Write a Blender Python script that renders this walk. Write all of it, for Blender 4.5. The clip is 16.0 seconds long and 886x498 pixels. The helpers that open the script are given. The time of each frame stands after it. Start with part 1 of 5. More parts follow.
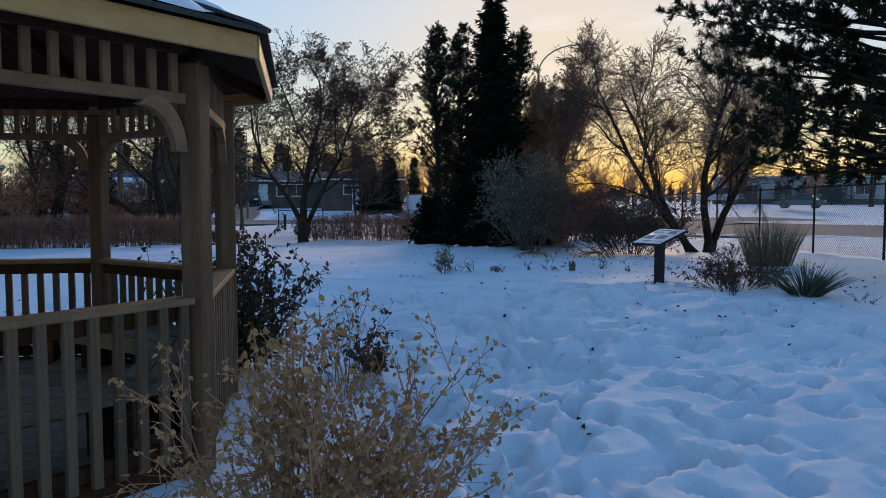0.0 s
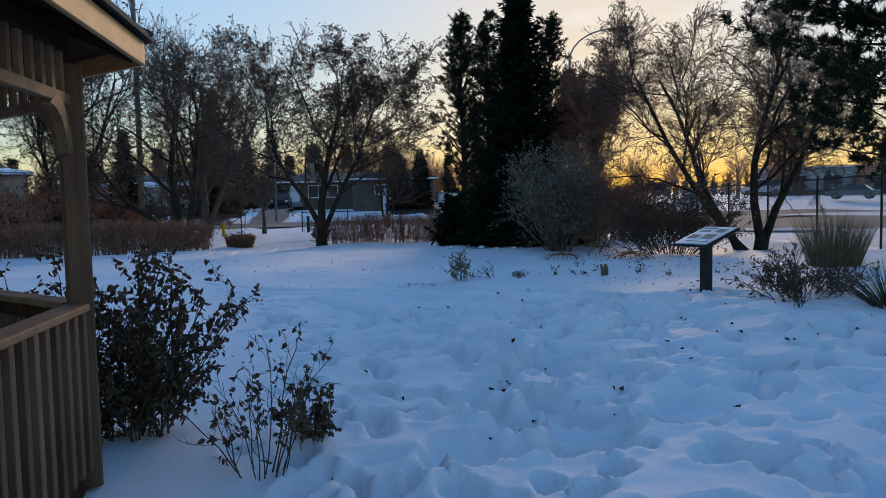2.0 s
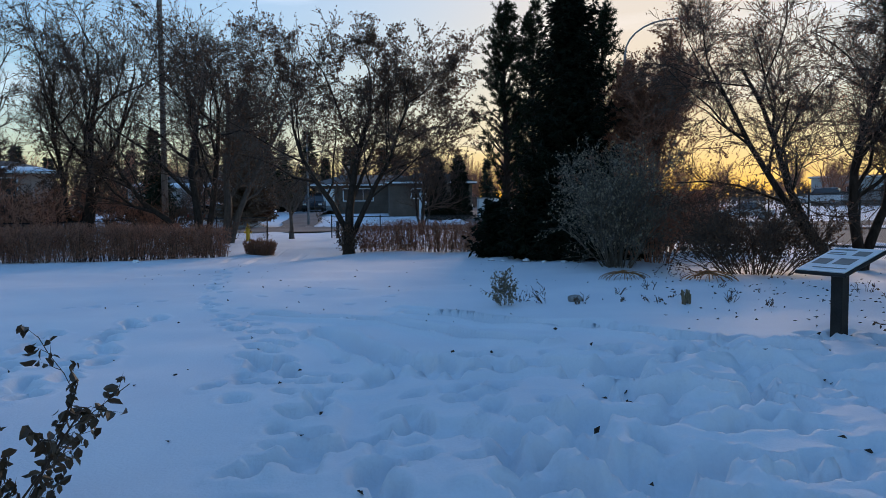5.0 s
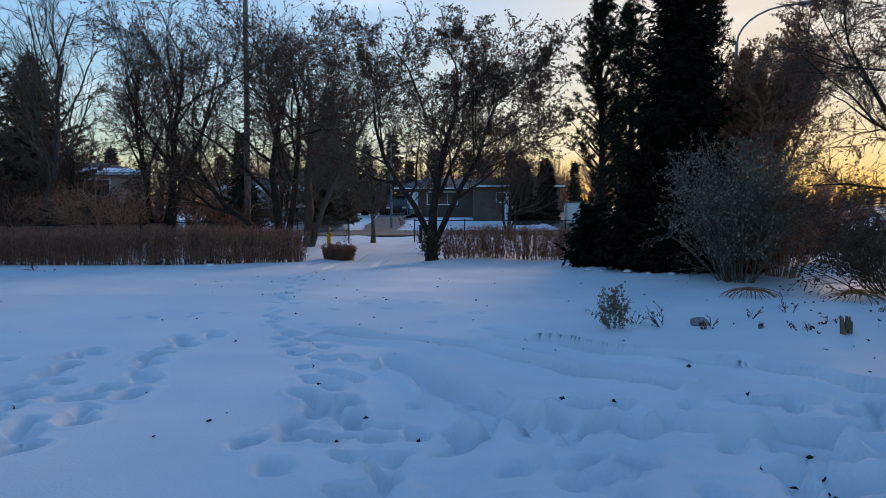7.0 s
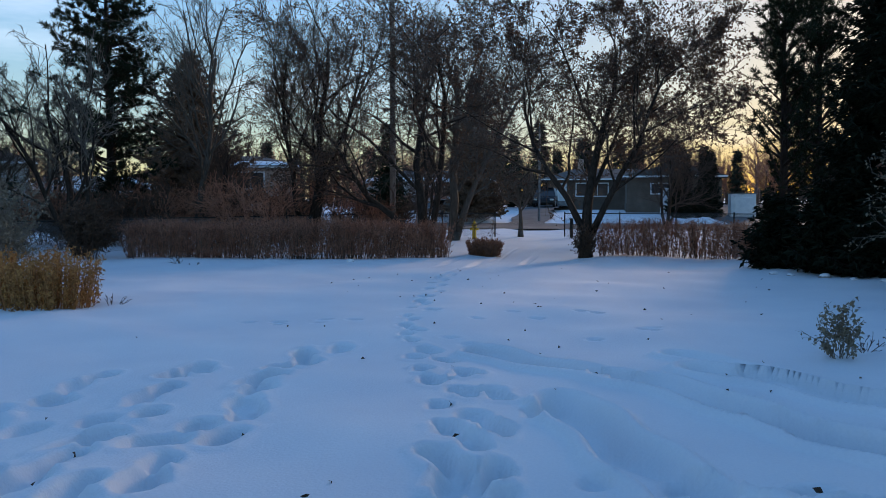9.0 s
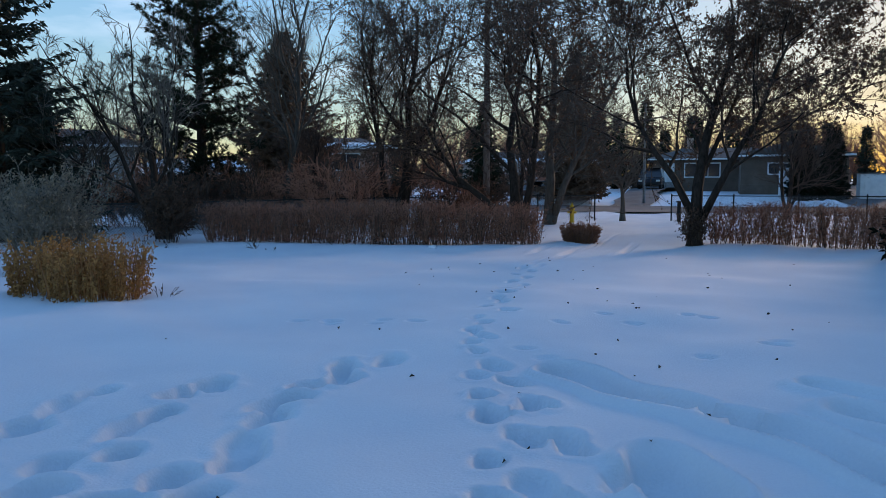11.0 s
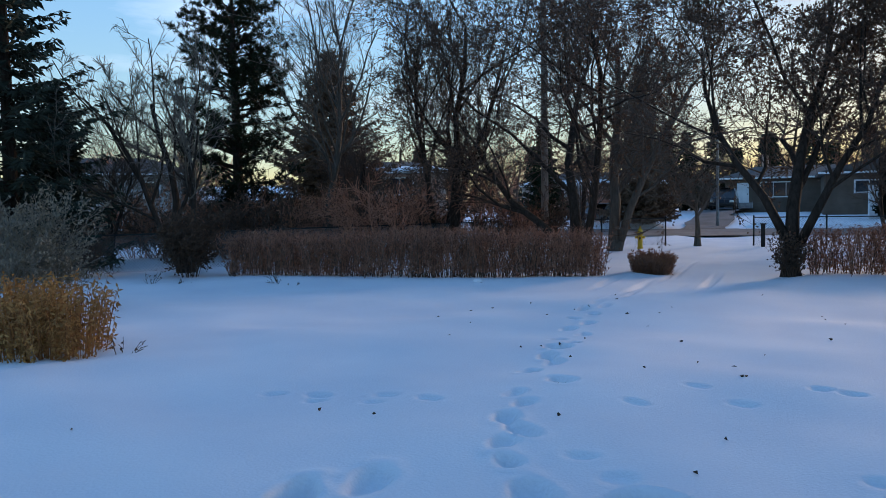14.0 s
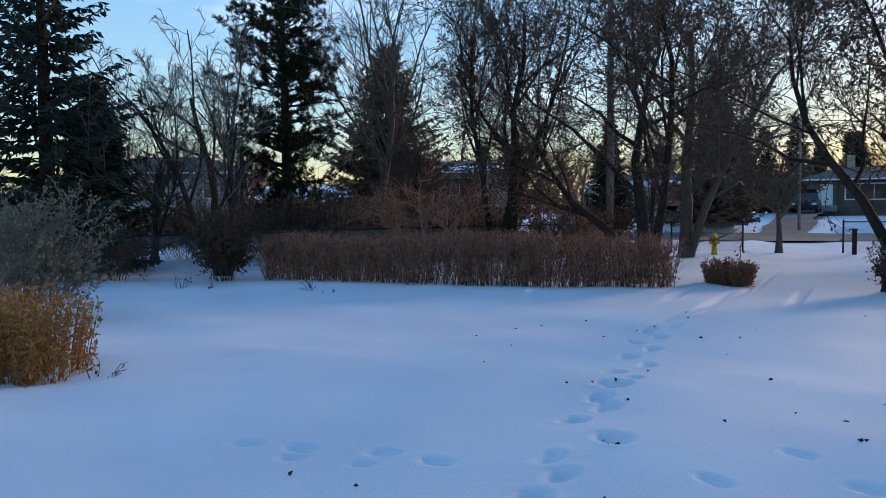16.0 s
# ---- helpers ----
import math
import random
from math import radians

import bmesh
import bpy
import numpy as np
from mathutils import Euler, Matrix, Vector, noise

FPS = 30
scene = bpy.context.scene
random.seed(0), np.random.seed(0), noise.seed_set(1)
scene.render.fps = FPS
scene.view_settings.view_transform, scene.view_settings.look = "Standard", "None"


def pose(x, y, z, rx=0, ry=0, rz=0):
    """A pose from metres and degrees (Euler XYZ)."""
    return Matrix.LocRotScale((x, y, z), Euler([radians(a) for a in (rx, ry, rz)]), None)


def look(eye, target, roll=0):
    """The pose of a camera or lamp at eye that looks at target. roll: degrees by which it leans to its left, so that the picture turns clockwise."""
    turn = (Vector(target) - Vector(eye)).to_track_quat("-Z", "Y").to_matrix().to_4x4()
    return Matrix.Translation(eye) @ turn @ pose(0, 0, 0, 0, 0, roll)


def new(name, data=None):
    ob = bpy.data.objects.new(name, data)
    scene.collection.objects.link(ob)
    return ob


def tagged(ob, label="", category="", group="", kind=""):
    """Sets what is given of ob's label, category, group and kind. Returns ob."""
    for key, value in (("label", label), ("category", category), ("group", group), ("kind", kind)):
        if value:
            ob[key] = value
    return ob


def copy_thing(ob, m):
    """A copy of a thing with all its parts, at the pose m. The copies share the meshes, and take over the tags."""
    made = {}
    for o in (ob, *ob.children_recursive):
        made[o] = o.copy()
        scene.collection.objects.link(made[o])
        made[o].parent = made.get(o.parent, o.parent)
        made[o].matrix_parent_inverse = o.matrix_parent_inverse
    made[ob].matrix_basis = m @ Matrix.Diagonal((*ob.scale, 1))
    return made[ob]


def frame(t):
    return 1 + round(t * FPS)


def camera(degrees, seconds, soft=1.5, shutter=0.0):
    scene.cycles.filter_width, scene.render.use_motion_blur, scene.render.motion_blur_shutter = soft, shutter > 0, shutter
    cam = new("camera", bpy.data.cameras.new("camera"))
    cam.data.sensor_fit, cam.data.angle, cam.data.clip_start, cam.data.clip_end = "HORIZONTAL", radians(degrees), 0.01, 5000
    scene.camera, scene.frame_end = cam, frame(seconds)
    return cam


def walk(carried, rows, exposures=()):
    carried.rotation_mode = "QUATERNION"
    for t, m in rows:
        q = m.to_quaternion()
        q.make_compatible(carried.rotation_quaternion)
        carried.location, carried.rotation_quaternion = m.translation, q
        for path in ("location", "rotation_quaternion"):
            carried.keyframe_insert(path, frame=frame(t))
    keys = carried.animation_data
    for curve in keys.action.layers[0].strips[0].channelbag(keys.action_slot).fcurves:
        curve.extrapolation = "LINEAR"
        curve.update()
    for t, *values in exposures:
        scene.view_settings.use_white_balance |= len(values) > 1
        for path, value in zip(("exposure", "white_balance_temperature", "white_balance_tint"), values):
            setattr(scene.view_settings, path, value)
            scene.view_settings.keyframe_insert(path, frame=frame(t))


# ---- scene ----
cam = camera(60.0, 16.0, 0.6)
METRES, EYE, TILT, LEAN, TURN = 14.5, 1.54, 0.0, 0.0, -10.6
ROWS = [
    (0.0, 0.0, 0.0, 0.0, 0.0, -3.82, -0.01),
    (0.5, 0.0069, 0.032, -0.0033, -0.31, -3.71, 0.4),
    (1.0, 0.0167, 0.0641, -0.0012, -0.19, -3.57, 0.49),
    (1.5, 0.0247, 0.0997, -0.0029, 0.51, -3.77, 1.25),
    (2.0, 0.0336, 0.13, -0.0009, 2.88, -3.92, 1.2),
    (2.5, 0.037, 0.1594, 0.0011, 4.2, -3.89, 0.36),
    (3.0, 0.0251, 0.1906, 0.0013, 4.23, -3.66, 1.05),
    (5.5, 0.0162, 0.3508, -0.0001, 6.69, -3.49, 0.02),
    (6.0, 0.0084, 0.3804, 0.0008, 8.37, -3.47, -0.08),
    (6.5, 0.003, 0.4131, -0.0018, 10.36, -3.34, 0.0),
    (7.0, -0.0068, 0.4418, -0.0013, 11.93, -3.19, -0.02),
    (7.5, -0.0177, 0.4725, 0.0002, 13.58, -3.35, 0.05),
    (8.0, -0.0249, 0.5052, -0.0009, 16.22, -3.46, -0.43),
    (8.5, -0.0373, 0.5336, -0.0008, 18.87, -3.66, -0.58),
    (9.0, -0.0498, 0.5613, -0.0006, 22.76, -3.8, 0.04),
    (9.5, -0.0529, 0.5928, -0.0029, 24.26, -3.91, -0.15),
    (10.0, -0.0611, 0.6183, -0.0016, 27.66, -6.29, -0.04),
    (12.5, -0.1014, 0.764, -0.0007, 32.04, -2.97, -0.18),
    (13.0, -0.1176, 0.7892, -0.0025, 33.48, -3.1, 0.06),
    (13.5, -0.1337, 0.8127, -0.0005, 34.16, -3.2, 0.97),
    (14.0, -0.1476, 0.8442, -0.0035, 35.0, -3.27, 1.02),
    (14.5, -0.1599, 0.8663, -0.0014, 36.06, -3.38, 0.69),
    (15.0, -0.1783, 0.8931, -0.0017, 37.51, -3.44, 0.62),
    (15.5, -0.1888, 0.9226, -0.0051, 39.65, -3.3, 0.8),
    (16.0, -0.1916, 0.949, -0.0029, 39.96, -3.16, 0.66),
]
walk(cam, [(t, pose(0, 0, EYE, TILT, LEAN, TURN) @ pose(METRES * x, METRES * y, METRES * z, 90 + pitch, roll, yaw)) for t, x, y, z, yaw, pitch, roll in ROWS],
     exposures=[(0.0, 2.1, 6700, 16), (6.0, 2.13, 6650, 16), (12.5, 2.22, 6600, 16), (16.0, 2.38, 6750, 16)])

# ---- world, sun, exposure ----
SUN_AZ, SUN_EL = 20.0, 12.0
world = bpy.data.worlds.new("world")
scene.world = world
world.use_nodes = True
wn, wl = world.node_tree.nodes, world.node_tree.links
wn.clear()
sky = wn.new("ShaderNodeTexSky")
sky.sky_type, sky.sun_disc = "NISHITA", False
sky.sun_elevation, sky.sun_rotation = radians(SUN_EL), radians(SUN_AZ)
sky.air_density, sky.dust_density, sky.ozone_density = 1.0, 0.4, 2.0
bg = wn.new("ShaderNodeBackground")
bg.inputs["Strength"].default_value = 0.15
wout = wn.new("ShaderNodeOutputWorld")
# thin streaks of cloud, stretched along the horizon
wtc = wn.new("ShaderNodeTexCoord")
wmap = wn.new("ShaderNodeMapping")
wmap.inputs["Scale"].default_value = (1.3, 1.3, 7.0)
wmap.inputs["Rotation"].default_value = (radians(9), radians(-6), 0)
wno = wn.new("ShaderNodeTexNoise")
wno.inputs["Scale"].default_value, wno.inputs["Detail"].default_value, wno.inputs["Roughness"].default_value = 2.2, 7.0, 0.55
wramp = wn.new("ShaderNodeValToRGB")
wramp.color_ramp.elements[0].position, wramp.color_ramp.elements[1].position = 0.55, 0.82
wramp.color_ramp.elements[1].color = (0.6, 0.6, 0.6, 1)
wgain = wn.new("ShaderNodeMix")
wgain.data_type = "RGBA"
wcl = wn.new("ShaderNodeMix")
wcl.data_type, wcl.blend_type = "RGBA", "MULTIPLY"
wcl.inputs["Factor"].default_value = 1.0
wcl.inputs[7].default_value = (1.5, 1.58, 1.72, 1)
wl.new(wtc.outputs["Generated"], wmap.inputs["Vector"])
wl.new(wmap.outputs["Vector"], wno.inputs["Vector"])
wl.new(wno.outputs["Fac"], wramp.inputs["Fac"])
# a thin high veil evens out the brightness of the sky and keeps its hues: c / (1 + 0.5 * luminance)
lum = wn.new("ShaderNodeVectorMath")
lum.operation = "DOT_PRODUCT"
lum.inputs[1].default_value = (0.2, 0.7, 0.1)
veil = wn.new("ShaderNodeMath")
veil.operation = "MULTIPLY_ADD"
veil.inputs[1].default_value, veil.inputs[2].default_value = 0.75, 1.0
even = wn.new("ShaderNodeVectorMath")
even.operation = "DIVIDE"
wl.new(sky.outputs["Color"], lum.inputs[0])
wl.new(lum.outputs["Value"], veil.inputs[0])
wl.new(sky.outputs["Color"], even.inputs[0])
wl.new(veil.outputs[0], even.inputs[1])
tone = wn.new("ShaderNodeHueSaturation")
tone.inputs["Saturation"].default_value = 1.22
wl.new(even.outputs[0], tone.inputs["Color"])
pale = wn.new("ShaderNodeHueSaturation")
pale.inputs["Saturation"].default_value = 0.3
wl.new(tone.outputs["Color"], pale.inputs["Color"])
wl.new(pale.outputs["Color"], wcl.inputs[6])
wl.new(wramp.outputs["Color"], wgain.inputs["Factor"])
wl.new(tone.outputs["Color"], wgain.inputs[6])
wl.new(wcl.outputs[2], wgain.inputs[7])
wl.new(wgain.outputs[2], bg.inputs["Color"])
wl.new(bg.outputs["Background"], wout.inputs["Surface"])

sun = new("sun", bpy.data.lights.new("sun", "SUN"))
sun.data.energy, sun.data.angle, sun.data.color = 0.65, radians(14.0), (1.0, 0.74, 0.5)
sun.matrix_world = look((0, 0, 30), (-math.sin(radians(SUN_AZ)) * 30, -math.cos(radians(SUN_AZ)) * 30, 30 - 30 * math.tan(radians(SUN_EL))))


# ---- materials ----
def material(name, dark, light, scale=8.0, rough=0.8, bump=0.2, fine=60.0, metal=0.0, island=0.0, stretch=(1, 1, 1), piece=0.0, through_light=0.0):
    """A surface whose colour wanders between two tones at a coarse and a fine scale, with fine relief."""
    m = bpy.data.materials.new(name)
    m.use_nodes = True
    n, l = m.node_tree.nodes, m.node_tree.links
    b = n["Principled BSDF"]
    tc = n.new("ShaderNodeTexCoord")
    mp = n.new("ShaderNodeMapping")
    mp.inputs["Scale"].default_value = stretch
    l.new(tc.outputs["Object"], mp.inputs["Vector"])
    a, c = n.new("ShaderNodeTexNoise"), n.new("ShaderNodeTexNoise")
    a.inputs["Scale"].default_value, a.inputs["Detail"].default_value = scale, 4.0
    c.inputs["Scale"].default_value, c.inputs["Detail"].default_value = fine, 3.0
    l.new(mp.outputs["Vector"], a.inputs["Vector"])
    l.new(mp.outputs["Vector"], c.inputs["Vector"])
    add = n.new("ShaderNodeMath")
    add.operation = "MULTIPLY_ADD"
    add.inputs[1].default_value = 0.45
    l.new(c.outputs["Fac"], add.inputs[0])
    l.new(a.outputs["Fac"], add.inputs[2])
    fac = add.outputs[0]
    for amount, node, out in ((island, "ShaderNodeNewGeometry", "Random Per Island"), (piece, "ShaderNodeObjectInfo", "Random")):
        if amount:
            g = n.new(node)
            s = n.new("ShaderNodeMath")
            s.operation = "MULTIPLY_ADD"
            s.inputs[1].default_value = amount
            l.new(g.outputs[out], s.inputs[0])
            l.new(fac, s.inputs[2])
            fac = s.outputs[0]
    r = n.new("ShaderNodeMapRange")
    top = 1.0 + island * 0.9 + piece * 0.9
    r.inputs["From Min"].default_value, r.inputs["From Max"].default_value = 0.42, top
    l.new(fac, r.inputs["Value"])
    mix = n.new("ShaderNodeMix")
    mix.data_type = "RGBA"
    mix.inputs[6].default_value, mix.inputs[7].default_value = (*dark, 1), (*light, 1)
    l.new(r.outputs["Result"], mix.inputs["Factor"])
    l.new(mix.outputs[2], b.inputs["Base Color"])
    b.inputs["Roughness"].default_value, b.inputs["Metallic"].default_value = rough, metal
    b.inputs["Specular IOR Level"].default_value = 0.3
    if bump:
        bp = n.new("ShaderNodeBump")
        bp.inputs["Strength"].default_value, bp.inputs["Distance"].default_value = bump, 0.01
        l.new(c.outputs["Fac"], bp.inputs["Height"])
        l.new(bp.outputs["Normal"], b.inputs["Normal"])
    if through_light:
        tr = n.new("ShaderNodeBsdfTranslucent")
        l.new(mix.outputs[2], tr.inputs["Color"])
        ms = n.new("ShaderNodeMixShader")
        ms.inputs["Fac"].default_value = through_light
        l.new(b.outputs["BSDF"], ms.inputs[1])
        l.new(tr.outputs["BSDF"], ms.inputs[2])
        l.new(ms.outputs["Shader"], n["Material Output"].inputs["Surface"])
    return m


SNOW = material("snow", (0.6, 0.62, 0.66), (0.71, 0.715, 0.73), 0.7, 0.75, 0.35, 45.0)
SNOW_CAP = material("snow_cap", (0.64, 0.66, 0.69), (0.75, 0.755, 0.77), 3, 0.75, 0.3, 60.0)
BARK = material("bark", (0.014, 0.01, 0.008), (0.06, 0.045, 0.035), 5, 0.9, 0.6, 40, stretch=(3, 3, 0.6))
BARK_PALE = material("bark_pale", (0.05, 0.04, 0.032), (0.14, 0.115, 0.09), 5, 0.9, 0.6, 40, stretch=(3, 3, 0.6))
BARK_RED = material("bark_red", (0.07, 0.04, 0.03), (0.2, 0.12, 0.085), 5, 0.9, 0.5, 40, stretch=(3, 3, 0.6))
TWIG = material("twig", (0.042, 0.03, 0.024), (0.135, 0.092, 0.068), 2, 0.85, 0, 30, island=0.5)
TWIG_RED = material("twig_red", (0.19, 0.075, 0.045), (0.52, 0.24, 0.145), 2, 0.85, 0, 30, island=0.6)
TWIG_GREY = material("twig_grey", (0.06, 0.048, 0.038), (0.16, 0.13, 0.1), 2, 0.85, 0, 30, island=0.5)
TWIG_PALE = material("twig_pale", (0.1, 0.085, 0.065), (0.27, 0.23, 0.175), 2, 0.85, 0, 30, island=0.5)
LEAF_BROWN = material("leaf_brown", (0.035, 0.02, 0.014), (0.15, 0.08, 0.045), 3, 0.7, 0, 40, island=0.8, through_light=0.2)
LEAF_RED = material("leaf_red", (0.09, 0.04, 0.03), (0.30, 0.15, 0.09), 3, 0.7, 0, 40, island=0.8, through_light=0.25)
LEAF_DARK = material("leaf_dark", (0.03, 0.022, 0.013), (0.125, 0.08, 0.045), 3, 0.5, 0, 40, island=0.8, through_light=0.15)
LEAF_OLIVE = material("leaf_olive", (0.16, 0.085, 0.034), (0.46, 0.29, 0.125), 3, 0.65, 0, 40, island=0.9, through_light=0.25)
LEAF_TAN = material("leaf_tan", (0.17, 0.072, 0.022), (0.55, 0.28, 0.088), 3, 0.75, 0, 40, island=0.9, through_light=0.2)
LEAF_SILVER = material("leaf_silver", (0.12, 0.094, 0.06), (0.33, 0.265, 0.18), 3, 0.7, 0, 40, island=0.8, through_light=0.15)
NEEDLE = material("needle", (0.006, 0.011, 0.006), (0.026, 0.036, 0.017), 1.5, 0.6, 0, 30, island=0.7)
NEEDLE_BLUE = material("needle_blue", (0.012, 0.018, 0.012), (0.055, 0.064, 0.046), 1.5, 0.6, 0, 30, island=0.7)
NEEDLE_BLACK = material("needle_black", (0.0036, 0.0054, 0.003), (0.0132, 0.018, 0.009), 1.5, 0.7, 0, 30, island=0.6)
NEEDLE_RUST = material("needle_rust", (0.07, 0.04, 0.024), (0.22, 0.125, 0.07), 1.5, 0.7, 0, 30, island=0.7)
BLADE = material("grass_blade", (0.09, 0.068, 0.04), (0.26, 0.2, 0.12), 3, 0.75, 0, 30, island=0.8, through_light=0.15)
BLADE_BROWN = material("stalk_brown", (0.16, 0.066, 0.022), (0.44, 0.2, 0.076), 3, 0.75, 0, 30, island=0.8, through_light=0.15)
YUCCA = material("yucca_leaf", (0.02, 0.027, 0.015), (0.085, 0.095, 0.05), 3, 0.5, 0, 30, island=0.7)
# dark brown timber, its tone lowered to include the shade inside the gazebo
WOOD_DARK_SHADE = material("wood_dark_shade", (0.022, 0.009, 0.005), (0.08, 0.035, 0.016), 3, 0.75, 0.4, 30, stretch=(6, 6, 0.7), piece=0.3)
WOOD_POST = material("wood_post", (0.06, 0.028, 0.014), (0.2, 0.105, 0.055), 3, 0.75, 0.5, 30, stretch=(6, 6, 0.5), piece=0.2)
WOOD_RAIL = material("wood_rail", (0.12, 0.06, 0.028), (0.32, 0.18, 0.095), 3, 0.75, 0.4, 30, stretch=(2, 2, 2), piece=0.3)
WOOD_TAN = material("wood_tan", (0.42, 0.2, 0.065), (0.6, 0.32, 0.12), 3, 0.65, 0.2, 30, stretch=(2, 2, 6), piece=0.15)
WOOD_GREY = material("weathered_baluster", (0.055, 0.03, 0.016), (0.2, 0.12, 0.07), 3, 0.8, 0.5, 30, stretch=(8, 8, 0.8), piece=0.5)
DECK = material("deck_board", (0.09, 0.062, 0.044), (0.24, 0.175, 0.125), 3, 0.85, 0.4, 30, piece=0.5)
SHINGLE = material("shingle", (0.025, 0.025, 0.027), (0.07, 0.065, 0.06), 6, 0.9, 0.8, 90, island=0.3)
STEEL = material("galvanised_steel", (0.12, 0.12, 0.12), (0.26, 0.26, 0.26), 6, 0.5, 0.1, 60, metal=0.6)
STEEL_DARK = material("dark_steel", (0.01, 0.01, 0.01), (0.035, 0.033, 0.03), 6, 0.6, 0.1, 60, metal=0.3)
YELLOW = material("yellow_paint", (0.55, 0.33, 0.02), (0.75, 0.5, 0.04), 10, 0.5, 0.1, 60)
ASPHALT = material("asphalt", (0.05, 0.05, 0.052), (0.13, 0.13, 0.135), 0.7, 0.9, 0.5, 20)
PANEL = material("sign_panel", (0.55, 0.56, 0.58), (0.72, 0.72, 0.72), 4, 0.35, 0.05, 40)
INK = material("sign_ink", (0.1, 0.1, 0.1), (0.2, 0.19, 0.17), 4, 0.5, 0, 40)
STUCCO_W = material("stucco_white", (0.338, 0.33, 0.315), (0.465, 0.45, 0.427), 1, 0.9, 0.4, 50)
STUCCO_B = material("stucco_beige", (0.33, 0.22, 0.175), (0.44, 0.32, 0.26), 1, 0.9, 0.4, 50)
SIDING_G = material("siding_grey", (0.07, 0.05, 0.036), (0.145, 0.105, 0.077), 1, 0.8, 0.3, 50)
ROOFING = material("house_roofing", (0.05, 0.045, 0.042), (0.12, 0.105, 0.1), 2, 0.9, 0.4, 30)
TRIM = material("white_trim", (0.6, 0.6, 0.6), (0.78, 0.77, 0.75), 3, 0.6, 0.05, 40)
CAR_GREY = material("car_grey", (0.10, 0.105, 0.11), (0.14, 0.145, 0.15), 3, 0.3, 0, 40, metal=0.5)
CAR_BLACK = material("car_black", (0.012, 0.012, 0.014), (0.02, 0.02, 0.022), 3, 0.25, 0, 40, metal=0.2)
CAR_WHITE = material("car_white", (0.55, 0.55, 0.56), (0.65, 0.65, 0.65), 3, 0.3, 0, 40)
RUBBER = material("rubber", (0.012, 0.012, 0.012), (0.03, 0.03, 0.03), 8, 0.85, 0.1, 60)
STONE = material("field_stone", (0.12, 0.11, 0.1), (0.32, 0.3, 0.28), 6, 0.9, 0.5, 40)
DEBRIS = material("leaf_litter", (0.02, 0.014, 0.01), (0.07, 0.045, 0.03), 6, 0.9, 0.2, 40, island=0.5)
POLE_WOOD = material("pole_wood", (0.11, 0.085, 0.065), (0.24, 0.2, 0.16), 4, 0.9, 0.4, 30, stretch=(4, 4, 0.4))
GLASS = bpy.data.materials.new("window_glass")
GLASS.use_nodes = True
GLASS.node_tree.nodes["Principled BSDF"].inputs["Base Color"].default_value = (0.03, 0.035, 0.04, 1)
GLASS.node_tree.nodes["Principled BSDF"].inputs["Roughness"].default_value = 0.08
for dull in (NEEDLE, NEEDLE_BLACK, NEEDLE_BLUE, WOOD_DARK_SHADE, BARK, TWIG):
    dull.node_tree.nodes["Principled BSDF"].inputs["Specular IOR Level"].default_value = 0.08
LENS = material("lamp_lens", (0.6, 0.58, 0.52), (0.7, 0.68, 0.62), 5, 0.3, 0, 30)
RED_LENS = material("red_lens", (0.25, 0.02, 0.015), (0.35, 0.03, 0.02), 5, 0.3, 0, 30)


